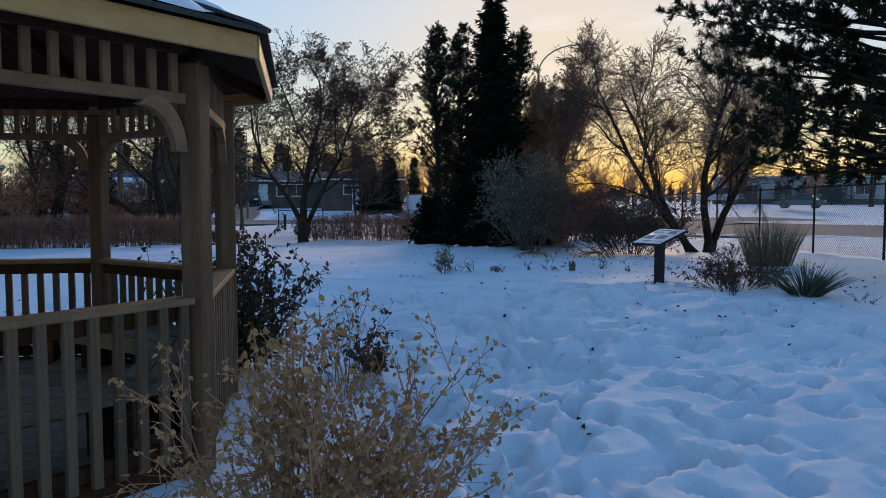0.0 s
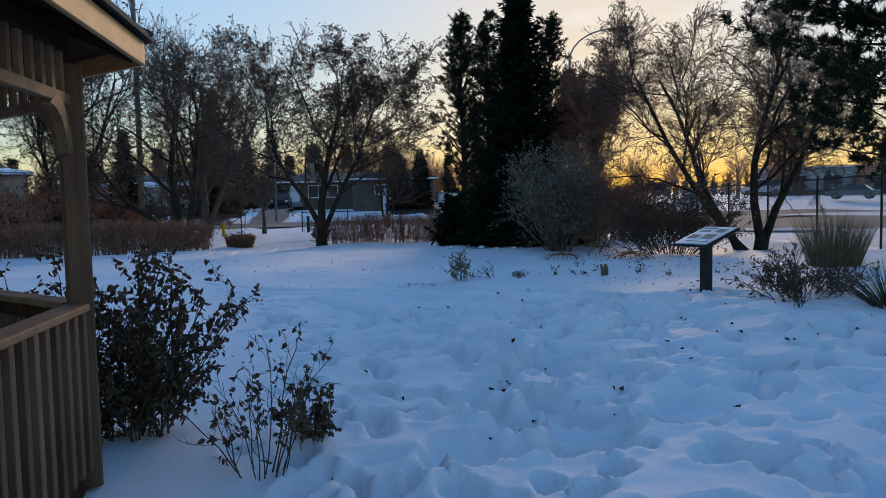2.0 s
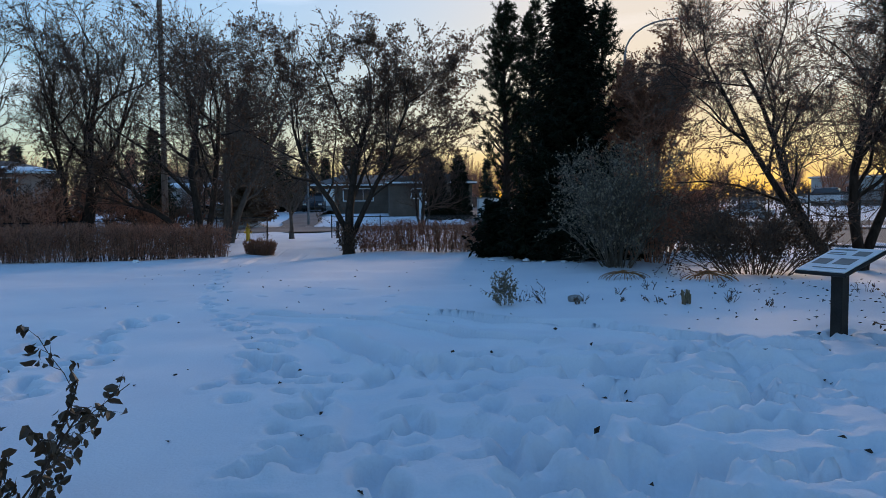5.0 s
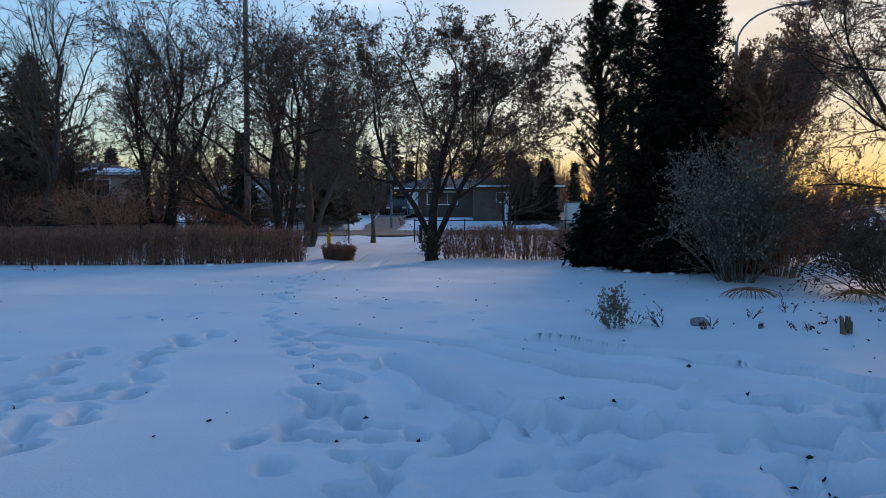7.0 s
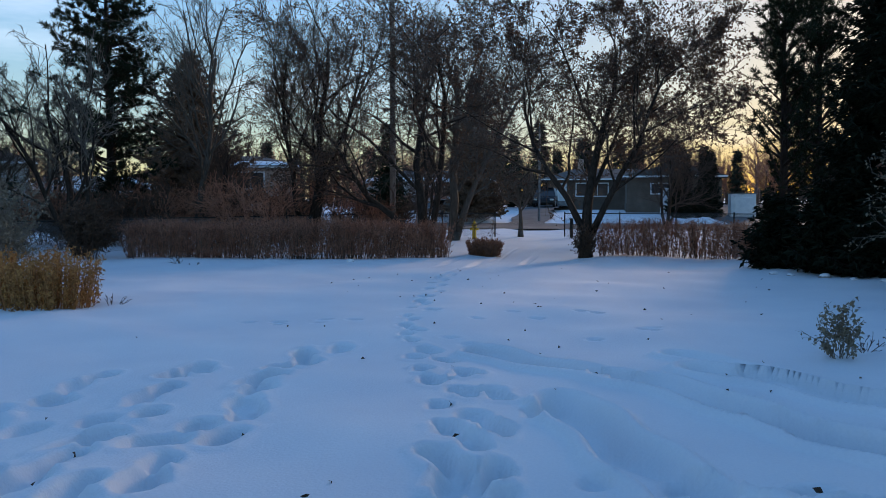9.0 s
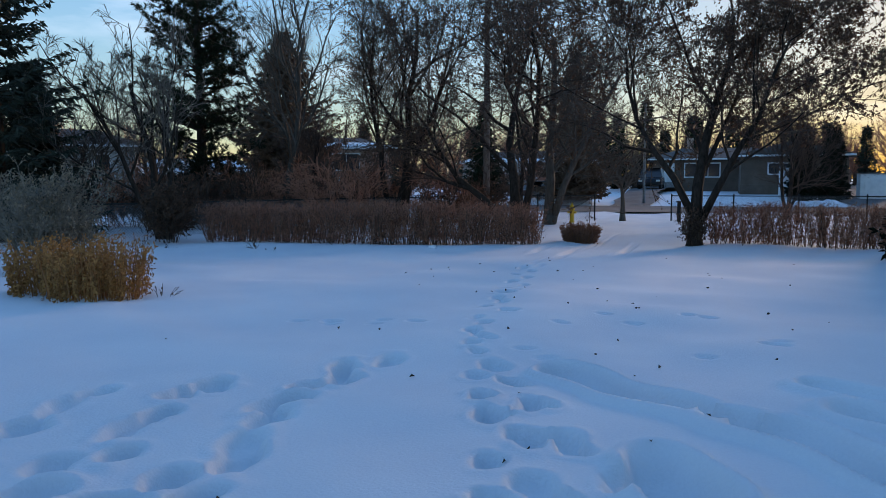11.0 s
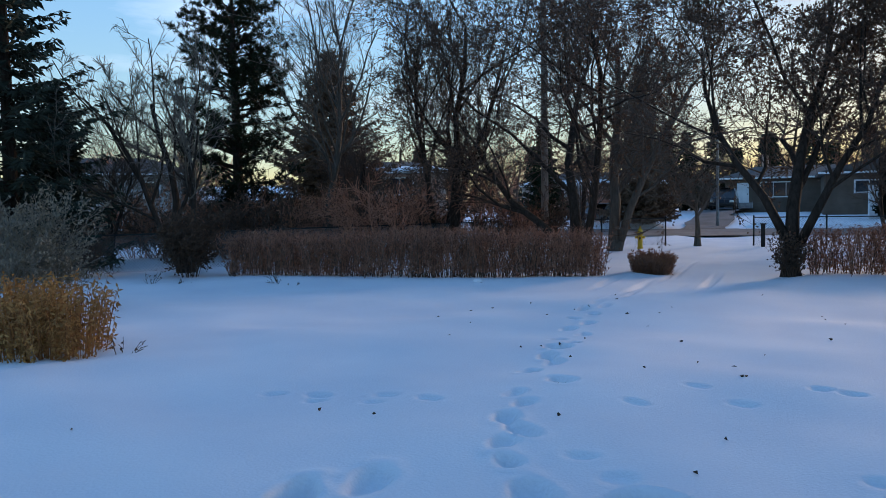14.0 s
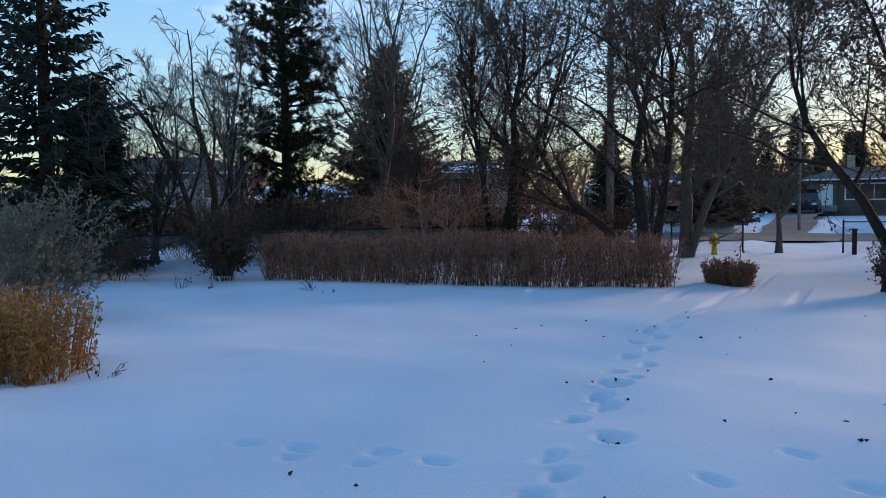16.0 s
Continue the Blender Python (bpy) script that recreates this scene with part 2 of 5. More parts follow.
# ---- building blocks ----
class Geo:
    """Collects vertices and faces for one mesh."""

    def __init__(self):
        self.v, self.f = [], []

    def tube(self, pts, radii, n=5, cap=True):
        base = len(self.v)
        prev = None
        for i, p in enumerate(pts):
            d = (pts[min(i + 1, len(pts) - 1)] - pts[max(i - 1, 0)])
            d = d.normalized() if d.length > 1e-9 else Vector((0, 0, 1))
            a = prev if prev is not None else (Vector((1, 0, 0)) if abs(d.x) < 0.8 else Vector((0, 1, 0)))
            u = (a - d * a.dot(d)).normalized()
            prev = u
            w = d.cross(u)
            for k in range(n):
                an = 2 * math.pi * k / n
                q = p + (u * math.cos(an) + w * math.sin(an)) * radii[i]
                self.v.append((q.x, q.y, q.z))
        for i in range(len(pts) - 1):
            for k in range(n):
                a, b = base + i * n + k, base + i * n + (k + 1) % n
                self.f.append((a, b, b + n, a + n))
        if cap and n > 3:
            self.f.append(tuple(base + k for k in reversed(range(n))))
            self.f.append(tuple(base + (len(pts) - 1) * n + k for k in range(n)))

    def leaf(self, p, d, side, length, width, fold=0.25):
        """A folded leaf: two faces meeting at the midrib."""
        b = len(self.v)
        n = d.cross(side)
        t = p + d * length
        for q in (p, p + d * length * 0.45 + side * width * 0.5 + n * width * fold, t, p + d * length * 0.45 - side * width * 0.5 + n * width * fold):
            self.v.append((q.x, q.y, q.z))
        self.f.append((b, b + 1, b + 2))
        self.f.append((b, b + 2, b + 3))

    def ovate(self, p, d, side, length, width, fold=0.2):
        """A pointed oval leaf, folded along its midrib and curled towards the tip."""
        b = len(self.v)
        n = d.cross(side)
        for f, s, lift in ((0, 0, 0), (0.28, 0.5, 1), (0.68, 0.42, 1), (1, 0, -0.8), (0.68, -0.42, 1), (0.28, -0.5, 1), (0.3, 0, 0), (0.7, 0, -0.2)):
            q = p + d * length * f + side * width * s + n * width * fold * lift
            self.v.append((q.x, q.y, q.z))
        for q in ((0, 1, 6), (1, 2, 7, 6), (2, 3, 7), (0, 6, 5), (6, 7, 4, 5), (7, 3, 4)):
            self.f.append(tuple(b + k for k in q))

    def cone(self, p, e, r, rnd):
        """A fine twig that tapers to a point."""
        d = (e - p).normalized()
        u = across(d, rnd) * r
        w = d.cross(u)
        b = len(self.v)
        for q in (p + u, p - u * 0.5 + w * 0.87, p - u * 0.5 - w * 0.87, e):
            self.v.append((q.x, q.y, q.z))
        self.f += [(b, b + 1, b + 3), (b + 1, b + 2, b + 3), (b + 2, b, b + 3)]

    def blade(self, p, d, side, length, width):
        """A narrow needle or grass blade, one long triangle."""
        b = len(self.v)
        t = p + d * length
        for q in (p - side * width * 0.5, p + side * width * 0.5, t):
            self.v.append((q.x, q.y, q.z))
        self.f.append((b, b + 1, b + 2))

    def box(self, c, s, m=None):
        b = len(self.v)
        for x in (-0.5, 0.5):
            for y in (-0.5, 0.5):
                for z in (-0.5, 0.5):
                    q = Vector((c[0] + x * s[0], c[1] + y * s[1], c[2] + z * s[2]))
                    if m is not None:
                        q = m @ q
                    self.v.append((q.x, q.y, q.z))
        for q in ((0, 1, 3, 2), (4, 6, 7, 5), (0, 4, 5, 1), (2, 3, 7, 6), (0, 2, 6, 4), (1, 5, 7, 3)):
            self.f.append(tuple(b + k for k in q))

    def mesh(self, name, mat, smooth=False):
        me = bpy.data.meshes.new(name)
        me.from_pydata(self.v, [], self.f)
        me.materials.append(mat)
        if smooth:
            me.polygons.foreach_set("use_smooth", [True] * len(me.polygons))
        me.update()
        return me


def gpart(name, g, mat, parent, label="", smooth=False):
    ob = new(name, g.mesh(name, mat, smooth))
    ob.parent = parent
    if label:
        ob["label"] = label
    return ob


def bevel_box(size, bev=0.006, centre=(0, 0, 0)):
    bm = bmesh.new()
    bmesh.ops.create_cube(bm, size=1.0, matrix=Matrix.Translation(centre) @ Matrix.Diagonal((*size, 1)))
    if bev:
        bmesh.ops.bevel(bm, geom=list(bm.edges), offset=bev, segments=1, affect="EDGES")
    return bm


def part(name, bm, mat, parent, label="", m=None):
    me = bpy.data.meshes.new(name)
    bm.to_mesh(me)
    bm.free()
    me.materials.append(mat)
    ob = new(name, me)
    ob.parent = parent
    if m is not None:
        ob.matrix_basis = m
    if label:
        ob["label"] = label
    return ob


def shared(name, me, parent, m):
    ob = new(name, me)
    ob.parent, ob.matrix_basis = parent, m
    return ob


def root(name, x, y, label, category, group="", turn=0.0, z=None):
    ob = new(name)
    ob.empty_display_size = 0.1
    ob.matrix_basis = pose(x, y, height(x, y) if z is None else z, 0, 0, turn)
    return tagged(ob, label, category, group)


def rand_dir(rnd):
    while True:
        v = Vector((rnd.uniform(-1, 1), rnd.uniform(-1, 1), rnd.uniform(-1, 1)))
        if 0.05 < v.length < 1:
            return v.normalized()


def across(d, rnd):
    v = rand_dir(rnd)
    v = v - d * v.dot(d)
    return v.normalized() if v.length > 1e-4 else d.orthogonal().normalized()


# ---- ground ----
def smooth01(a, b, x):
    t = min(1.0, max(0.0, (x - a) / (b - a)))
    return t * t * (3 - 2 * t)


def height(x, y):
    """The height of the lie of the land, without footprints."""
    h = -0.2 * smooth01(4, 20, y - 0.6 * x)
    h += 0.10 * smooth01(2.5, 6.5, x) * (1 - smooth01(24, 34, y))
    h += 0.75 * smooth01(60, 74, y) * smooth01(-40, -10, x) + 0.35 * smooth01(60, 100, y)
    return h


PRINTS = random.Random(5)
prints = []


def track(points, step, wander, size, depth):
    """Footprints along a line, left and right by turns."""
    k = 0
    for (x0, y0), (x1, y1) in zip(points, points[1:]):
        d = math.hypot(x1 - x0, y1 - y0)
        ang = math.atan2(y1 - y0, x1 - x0)
        s = 0.0
        while s < d:
            side = 0.11 if k % 2 else -0.11
            k += 1
            px = x0 + (x1 - x0) * s / d - math.sin(ang) * side + PRINTS.gauss(0, wander)
            py = y0 + (y1 - y0) * s / d + math.cos(ang) * side + PRINTS.gauss(0, wander)
            prints.append((px, py, ang + PRINTS.gauss(0, 0.25), size * PRINTS.uniform(0.9, 1.3), size * 0.55 * PRINTS.uniform(0.9, 1.25), depth * PRINTS.uniform(0.6, 1.2)))
            s += step * PRINTS.uniform(0.8, 1.2)


grooves = []


def furrow(points, width, depth):
    """A dragged groove with soft sides."""
    for p, q in zip(points, points[1:]):
        grooves.append((*p, *q, width, depth * PRINTS.uniform(0.8, 1.1)))


track([(-0.1, 11.0), (-0.1, 12.4), (-0.2, 13.4), (-0.5, 14.5), (-0.8, 15.6), (-1.4, 16.8)], 0.36, 0.07, 0.17, 0.06)
track([(-1.5, 17.0), (-1.8, 18.0), (-2.3, 21.0), (-2.7, 24.5), (-2.6, 28.0), (-2.2, 31.0), (-2.1, 33.0)], 0.4, 0.05, 0.13, 0.035)
track([(0.1, 12.2), (0.0, 13.4), (-0.3, 14.6), (-0.9, 15.8)], 0.3, 0.14, 0.17, 0.065)
track([(-2.9, 10.2), (-2.7, 11.9), (-2.7, 12.9), (-3.3, 15.1)], 0.4, 0.07, 0.2, 0.055)
track([(-2.0, 10.4), (-2.0, 12.0), (-2.1, 13.3), (-2.4, 15.0), (-2.3, 16.7)], 0.4, 0.06, 0.2, 0.055)
track([(-3.6, 11.4), (-3.7, 13.0), (-4.1, 14.9)], 0.42, 0.08, 0.2, 0.05)
track([(-2.6, 18.2), (-3.2, 18.2), (-3.8, 18.2), (-4.3, 18.3), (-4.9, 18.2)], 0.55, 0.04, 0.11, 0.022)
track([(0.6, 4.6), (0.7, 6.0), (0.9, 8.0), (0.9, 9.7), (0.3, 11.5), (0.0, 12.6)], 0.34, 0.14, 0.16, 0.07)
track([(1.4, 3.4), (1.8, 5.4), (2.1, 7.0), (2.7, 9.0), (3.0, 11.0)], 0.36, 0.16, 0.16, 0.065)
track([(0.9, 5.2), (1.5, 6.4), (2.4, 8.0), (3.6, 9.5), (4.8, 11.2)], 0.34, 0.16, 0.16, 0.065)
furrow([(5.2, 11.9), (4.5, 12.6), (3.9, 14.1), (1.7, 15.8)], 0.16, 0.10)
furrow([(3.4, 11.4), (2.4, 11.6), (1.4, 12.0), (0.4, 14.3)], 0.16, 0.10)
furrow([(2.9, 13.0), (2.1, 14.1), (0.8, 15.4), (-0.6, 16.6)], 0.15, 0.10)
furrow([(4.6, 12.8), (3.0, 14.9), (1.5, 16.6)], 0.14, 0.07)
# broad scoops left by drifting and trampling, then single footprints
for k in range(48):
    prints.append((PRINTS.uniform(1.9, 6.3), PRINTS.uniform(5.6, 12.6), PRINTS.gauss(-0.15, 0.22), PRINTS.uniform(0.26, 0.46), PRINTS.uniform(0.11, 0.16), PRINTS.uniform(0.06, 0.11)))
for k in range(30):
    prints.append((PRINTS.uniform(0.5, 2.6), PRINTS.uniform(2.8, 12.4), PRINTS.gauss(1.3, 0.5), 0.19, 0.11, PRINTS.uniform(0.05, 0.10)))
for k in range(45):
    prints.append((PRINTS.uniform(2.0, 6.5), PRINTS.uniform(2.6, 7.0), PRINTS.gauss(0.0, 0.6), 0.11, 0.08, PRINTS.uniform(0.04, 0.09)))
for k in range(380):
    px, py = PRINTS.uniform(0.2, 6.8), PRINTS.uniform(2.8, 12.8)
    prints.append((px, py, PRINTS.gauss(1.2, 0.7), PRINTS.uniform(0.11, 0.19), PRINTS.uniform(0.07, 0.11), PRINTS.uniform(0.025, 0.06)))
for k in range(10):
    prints.append((PRINTS.uniform(-1.2, 1.6), PRINTS.uniform(16.6, 20.0), PRINTS.uniform(-0.5, 0.5), 0.12, 0.07, PRINTS.uniform(0.008, 0.02)))
for k in range(9):
    prints.append((PRINTS.uniform(-3.8, -1.4), PRINTS.uniform(27, 30), PRINTS.uniform(0, 3.1), 0.16, 0.1, 0.05))


def axis_line(a, b, step, reach):
    mid = list(np.arange(a, b, step))
    out, s, p = [], step, b
    while p < reach:
        out.append(p)
        s *= 1.22
        p += s
    low, s, p = [], step, a
    while p > -reach:
        s *= 1.22
        p -= s
        low.append(p)
    return np.array(list(reversed(low)) + mid + out + [reach])


GRID = []


def surface(x, y):
    """The height of the trampled snow."""
    xs, ys, Z = GRID[0]
    i, j = min(len(xs) - 1, int(np.searchsorted(xs, x))), min(len(ys) - 1, int(np.searchsorted(ys, y)))
    return float(Z[j, i])


def build_ground():
    xs, ys = axis_line(-6.5, 8.2, 0.04, 2500.0), axis_line(2.0, 24.0, 0.04, 2500.0)
    X, Y = np.meshgrid(xs, ys)

    def s01(a, b, v):
        t = np.clip((v - a) / (b - a), 0, 1)
        return t * t * (3 - 2 * t)

    Z = -0.2 * s01(4, 20, Y - 0.6 * X) + 0.10 * s01(2.5, 6.5, X) * (1 - s01(24, 34, Y))
    Z += 0.5 * s01(60, 74, Y) * s01(-40, -10, X) + 0.15 * s01(60, 100, Y)
    near = (np.abs(X) < 60) & (np.abs(Y) < 70)
    waves = np.zeros_like(X)
    r = np.random.RandomState(3)
    for k in range(26):
        f, a = r.uniform(0.5, 5.0), r.uniform(0, 6.28)
        waves += np.sin(f * (X * math.cos(a) + Y * math.sin(a)) + r.uniform(0, 6.28)) * 0.011 / f ** 0.8
    # trampled, lumpy snow beside the shelter and along the paths
    lumpy = s01(-0.3, 0.8, X) * (1 - s01(6.0, 7.6, X)) * (1 - s01(9.5, 12.0, Y - 0.25 * X)) * s01(0, 3, Y)

    def cells(wave, seed):
        """Smooth noise between 0 and 1 with the given wavelength in metres."""
        lattice = np.random.RandomState(seed).rand(256, 256)
        gx, gy = X / wave + 900.0, Y / wave + 900.0
        ix, iy = np.floor(gx).astype(int), np.floor(gy).astype(int)
        fx, fy = gx - ix, gy - iy
        fx, fy = fx * fx * (3 - 2 * fx), fy * fy * (3 - 2 * fy)
        ix, iy = ix % 255, iy % 255
        return (lattice[iy, ix] * (1 - fx) + lattice[iy, ix + 1] * fx) * (1 - fy) + (lattice[iy + 1, ix] * (1 - fx) + lattice[iy + 1, ix + 1] * fx) * fy

    def crests(wave, seed):
        return 1 - np.abs(2 * cells(wave, seed) - 1)

    warp = 0.5 + 0.5 * cells(1.4, 9)
    lumps = 0.05 * (cells(0.75, 4) - 0.5) + warp * (0.022 * crests(0.42, 5) + 0.028 * crests(0.22, 6)) + 0.012 * cells(0.1, 7)
    pits = s01(0.62, 0.8, cells(0.33, 8)) * 0.09 * cells(0.9, 10) * 1.6
    Z += np.where(near, waves + (lumps - 0.05 - pits) * lumpy + 0.02 * (cells(0.6, 11) - 0.5) * (1 - lumpy), 0.0)
    ragged = 0.7 * (cells(0.13, 12) - 0.5) + 0.5 * (cells(0.3, 13) - 0.5)
    D = np.zeros_like(X)
    for px, py, an, ln, wd, dp in prints:
        i0, i1 = np.searchsorted(xs, [px - 1.2, px + 1.2])
        j0, j1 = np.searchsorted(ys, [py - 1.2, py + 1.2])
        dx, dy = X[j0:j1, i0:i1] - px, Y[j0:j1, i0:i1] - py
        u, v = dx * math.cos(an) + dy * math.sin(an), -dx * math.sin(an) + dy * math.cos(an)
        q = np.sqrt((u / ln) ** 2 + (v / wd) ** 2) + ragged[j0:j1, i0:i1]
        dent = dp * (1 - s01(0.72, 1.1, q)) - 0.2 * dp * np.exp(-((q - 1.35) / 0.22) ** 2)
        D[j0:j1, i0:i1] = np.where(dent > 0, np.maximum(D[j0:j1, i0:i1], dent), D[j0:j1, i0:i1] + dent * (D[j0:j1, i0:i1] <= 0.005))
    for k in range(1):
        D[1:-1, 1:-1] = 0.5 * D[1:-1, 1:-1] + 0.125 * (D[:-2, 1:-1] + D[2:, 1:-1] + D[1:-1, :-2] + D[1:-1, 2:])
    Z -= 2.3 * D
    G = np.zeros_like(X)
    for x0, y0, x1, y1, wd, dp in grooves:
        i0, i1 = np.searchsorted(xs, [min(x0, x1) - 1, max(x0, x1) + 1])
        j0, j1 = np.searchsorted(ys, [min(y0, y1) - 1, max(y0, y1) + 1])
        gx, gy = X[j0:j1, i0:i1], Y[j0:j1, i0:i1]
        d2 = (x1 - x0) ** 2 + (y1 - y0) ** 2
        t = np.clip(((gx - x0) * (x1 - x0) + (gy - y0) * (y1 - y0)) / d2, 0, 1)
        dist = np.hypot(gx - x0 - t * (x1 - x0), gy - y0 - t * (y1 - y0)) + 0.06 * np.sin(gx * 5.1 + gy * 2.3) + 0.04 * np.sin(gx * 2.7 - gy * 6.1)
        dent = dp * (1 - s01(0.5, 1.5, dist / wd)) * (0.65 + 0.35 * np.sin(gx * 3.3 + gy * 4.4 + x0)) - 0.25 * dp * np.exp(-((dist / wd - 1.8) / 0.4) ** 2)
        G[j0:j1, i0:i1] = np.where(np.abs(dent) > np.abs(G[j0:j1, i0:i1]), dent, G[j0:j1, i0:i1])
    Z -= 2.6 * G
    ny, nx = X.shape
    verts = np.stack([X.ravel(), Y.ravel(), Z.ravel()], 1)
    idx = np.arange(ny * nx).reshape(ny, nx)
    faces = np.stack([idx[:-1, :-1].ravel(), idx[:-1, 1:].ravel(), idx[1:, 1:].ravel(), idx[1:, :-1].ravel()], 1)
    me = bpy.data.meshes.new("ground")
    me.vertices.add(len(verts))
    me.vertices.foreach_set("co", verts.ravel())
    me.loops.add(faces.size)
    me.loops.foreach_set("vertex_index", faces.ravel())
    me.polygons.add(len(faces))
    me.polygons.foreach_set("loop_start", np.arange(0, faces.size, 4))
    me.polygons.foreach_set("use_smooth", np.ones(len(faces), dtype=bool))
    me.materials.append(SNOW)
    me.update(calc_edges=True)
    GRID.append((xs, ys, Z))
    return tagged(new("ground", me), "snow-covered lawn trampled with footprints and dragged furrows", "ground", kind="structure")


build_ground()


def ribbon(name, points, width, mat, label, category, lift=0.03):
    """A strip that lies on the ground along a line of points, with an uneven edge."""
    rnd = random.Random(len(points) + int(width * 10))
    g = Geo()
    line = []
    for (x0, y0), (x1, y1) in zip(points, points[1:]):
        n = max(2, int(math.hypot(x1 - x0, y1 - y0) / 1.5))
        line += [(x0 + (x1 - x0) * i / n, y0 + (y1 - y0) * i / n) for i in range(n)]
    line.append(points[-1])
    for i, (x, y) in enumerate(line):
        a, b = line[max(0, i - 1)], line[min(len(line) - 1, i + 1)]
        d = math.hypot(b[0] - a[0], b[1] - a[1])
        nx, ny = -(b[1] - a[1]) / d, (b[0] - a[0]) / d
        for k in range(7):
            s = (k / 6 - 0.5) * width + (rnd.uniform(-0.25, 0.25) if k in (0, 6) else 0)
            px, py = x + nx * s, y + ny * s
            g.v.append((px, py, height(px, py) + lift))
    for i in range(len(line) - 1):
        for k in range(6):
            a = i * 7 + k
            g.f.append((a, a + 1, a + 8, a + 7))
    ob = new(name, g.mesh(name, mat, True))
    return tagged(ob, label, category, kind="structure")


ribbon("road", [(-75, 22), (-52, 30), (-36, 41), (-24, 50.5), (-12, 54.5), (0, 55.2), (14, 55.5), (40, 56)], 9.5, ASPHALT, "wet grey asphalt street with snow along its edges", "road", 0.05)
ribbon("road.001", [(17, 92), (18.5, 60), (21, 42), (31, 31), (50, 17), (80, -4)], 20.0, ASPHALT, "wide wet asphalt avenue beyond the fence", "road", 0.05)
ribbon("driveway", [(-4.6, 59.5), (-4.8, 68), (-4.9, 84)], 2.6, ASPHALT, "cleared asphalt driveway in front of the bungalow", "driveway", 0.06)


# ---- plants: generators ----
def grow(limbs, twigs, tips, p, d, length, r, level, rnd, P):
    """One branch and, by recursion, what grows from it."""
    last = P["levels"] - 1
    if level == last and level >= P["limb_levels"]:
        e = p + (d + rand_dir(rnd) * P["bend"]).normalized() * length
        u = across(d, rnd) * r
        w = d.cross(u)
        b = len(twigs.v)
        for q in (p + u, p - u * 0.5 + w * 0.87, p - u * 0.5 - w * 0.87, e):
            twigs.v.append((q.x, q.y, q.z))
        twigs.f += [(b, b + 1, b + 3), (b + 1, b + 2, b + 3), (b + 2, b, b + 3)]
        tips.append(([p, e], d))
        return
    segs = 5 if level == 0 else (4 if level < last - 1 else 3)
    pts, radii = [p.copy()], [r]
    step = length / segs
    for i in range(segs):
        d = (d + rand_dir(rnd) * P["bend"] * (0.85 if level == 0 else 1.0) + Vector((0, 0, P["up"][min(level, len(P["up"]) - 1)]))).normalized()
        p = p + d * step
        pts.append(p.copy())
        radii.append(max(P["thin"], r * (1 - (1 - P["taper"]) * (i + 1) / segs)))
    g = limbs if level < P["limb_levels"] else twigs
    g.tube(pts, radii, 7 if level == 0 else (5 if level < P["limb_levels"] else 3), cap=level == 0)
    if level == last:
        tips.append((pts, d))
        return
    n = P["kids"][level]
    n = rnd.randint(max(1, int(n * 0.75)), int(n * 1.25 + 0.5))
    for k in range(n):
        t = P["first"][level] + (1 - P["first"][level]) * (k + rnd.random()) / n
        f = min(t * segs, segs - 1e-6)
        i = int(f)
        q = pts[i].lerp(pts[i + 1], f - i)
        dd = (pts[i + 1] - pts[i]).normalized()
        ang = radians(rnd.uniform(*P["angle"][min(level, len(P["angle"]) - 1)]))
        nd = (dd * math.cos(ang) + across(dd, rnd) * math.sin(ang)).normalized()
        grow(limbs, twigs, tips, q, nd, length * P["ratio"][level] * rnd.uniform(0.7, 1.2) * (1.15 - 0.5 * t), max(P["thin"], radii[i] * P["thick"] * rnd.uniform(0.8, 1.1)), level + 1, rnd, P)


TREE = dict(levels=5, limb_levels=2, kids=[8, 7, 7, 6], ratio=[0.66, 0.6, 0.55, 0.62], first=[0.22, 0.12, 0.1, 0.05], angle=[(25, 55), (25, 60), (25, 65)], up=[0.05, 0.06, 0.04, 0.0, -0.02],
            bend=0.22, taper=0.45, thin=0.0085, thick=0.52)


def scatter_leaves(g, tips, per, size, rnd, droop=0.6, keep=1.0, oval=False):
    for pts, d in tips:
        if rnd.random() > keep:
            continue
        for k in range(per):
            f = rnd.random() * (len(pts) - 1.001)
            i = int(f)
            q = pts[i].lerp(pts[i + 1], f - i)
            dd = (rand_dir(rnd) + Vector((0, 0, -droop))).normalized()
            s = size * rnd.uniform(0.6, 1.25)
            if oval:
                g.ovate(q, dd, across(dd, rnd), s, s * 0.55)
            else:
                g.leaf(q, dd, across(dd, rnd), s, s * 0.68)


def bare_tree(name, x, y, stems, P, seed, bark, twig, label, leaf=None, per=2, leaf_size=0.06, keep=1.0, category="tree", group=""):
    """stems: rows of (dx, dy, lean x, lean y, length, radius) and, for a fork, the height at which it leaves the trunk."""
    rnd = random.Random(seed)
    base = root(name, x, y, label, category, group)
    tips, twigs, leaves = [], Geo(), Geo()
    for dx, dy, lx, ly, ln, r, *fork in stems:
        limbs = Geo()
        d = Vector((lx, ly, 1)).normalized()
        foot = Vector((dx, dy, fork[0] - 0.45 if fork else -0.15))
        if not fork:
            limbs.tube([foot - d * 0.05, foot + d * 0.2, foot + d * 0.5], [r * 1.7, r * 1.25, r], 8)
        grow(limbs, twigs, tips, foot + d * 0.45, d, ln, r, 0, rnd, P)
        gpart("trunk", limbs, bark, base, smooth=True)
    gpart("crown", twigs, twig, base)
    if leaf is not None:
        scatter_leaves(leaves, tips, per, leaf_size, rnd, keep=keep)
        gpart("foliage", leaves, leaf, base)
    return base


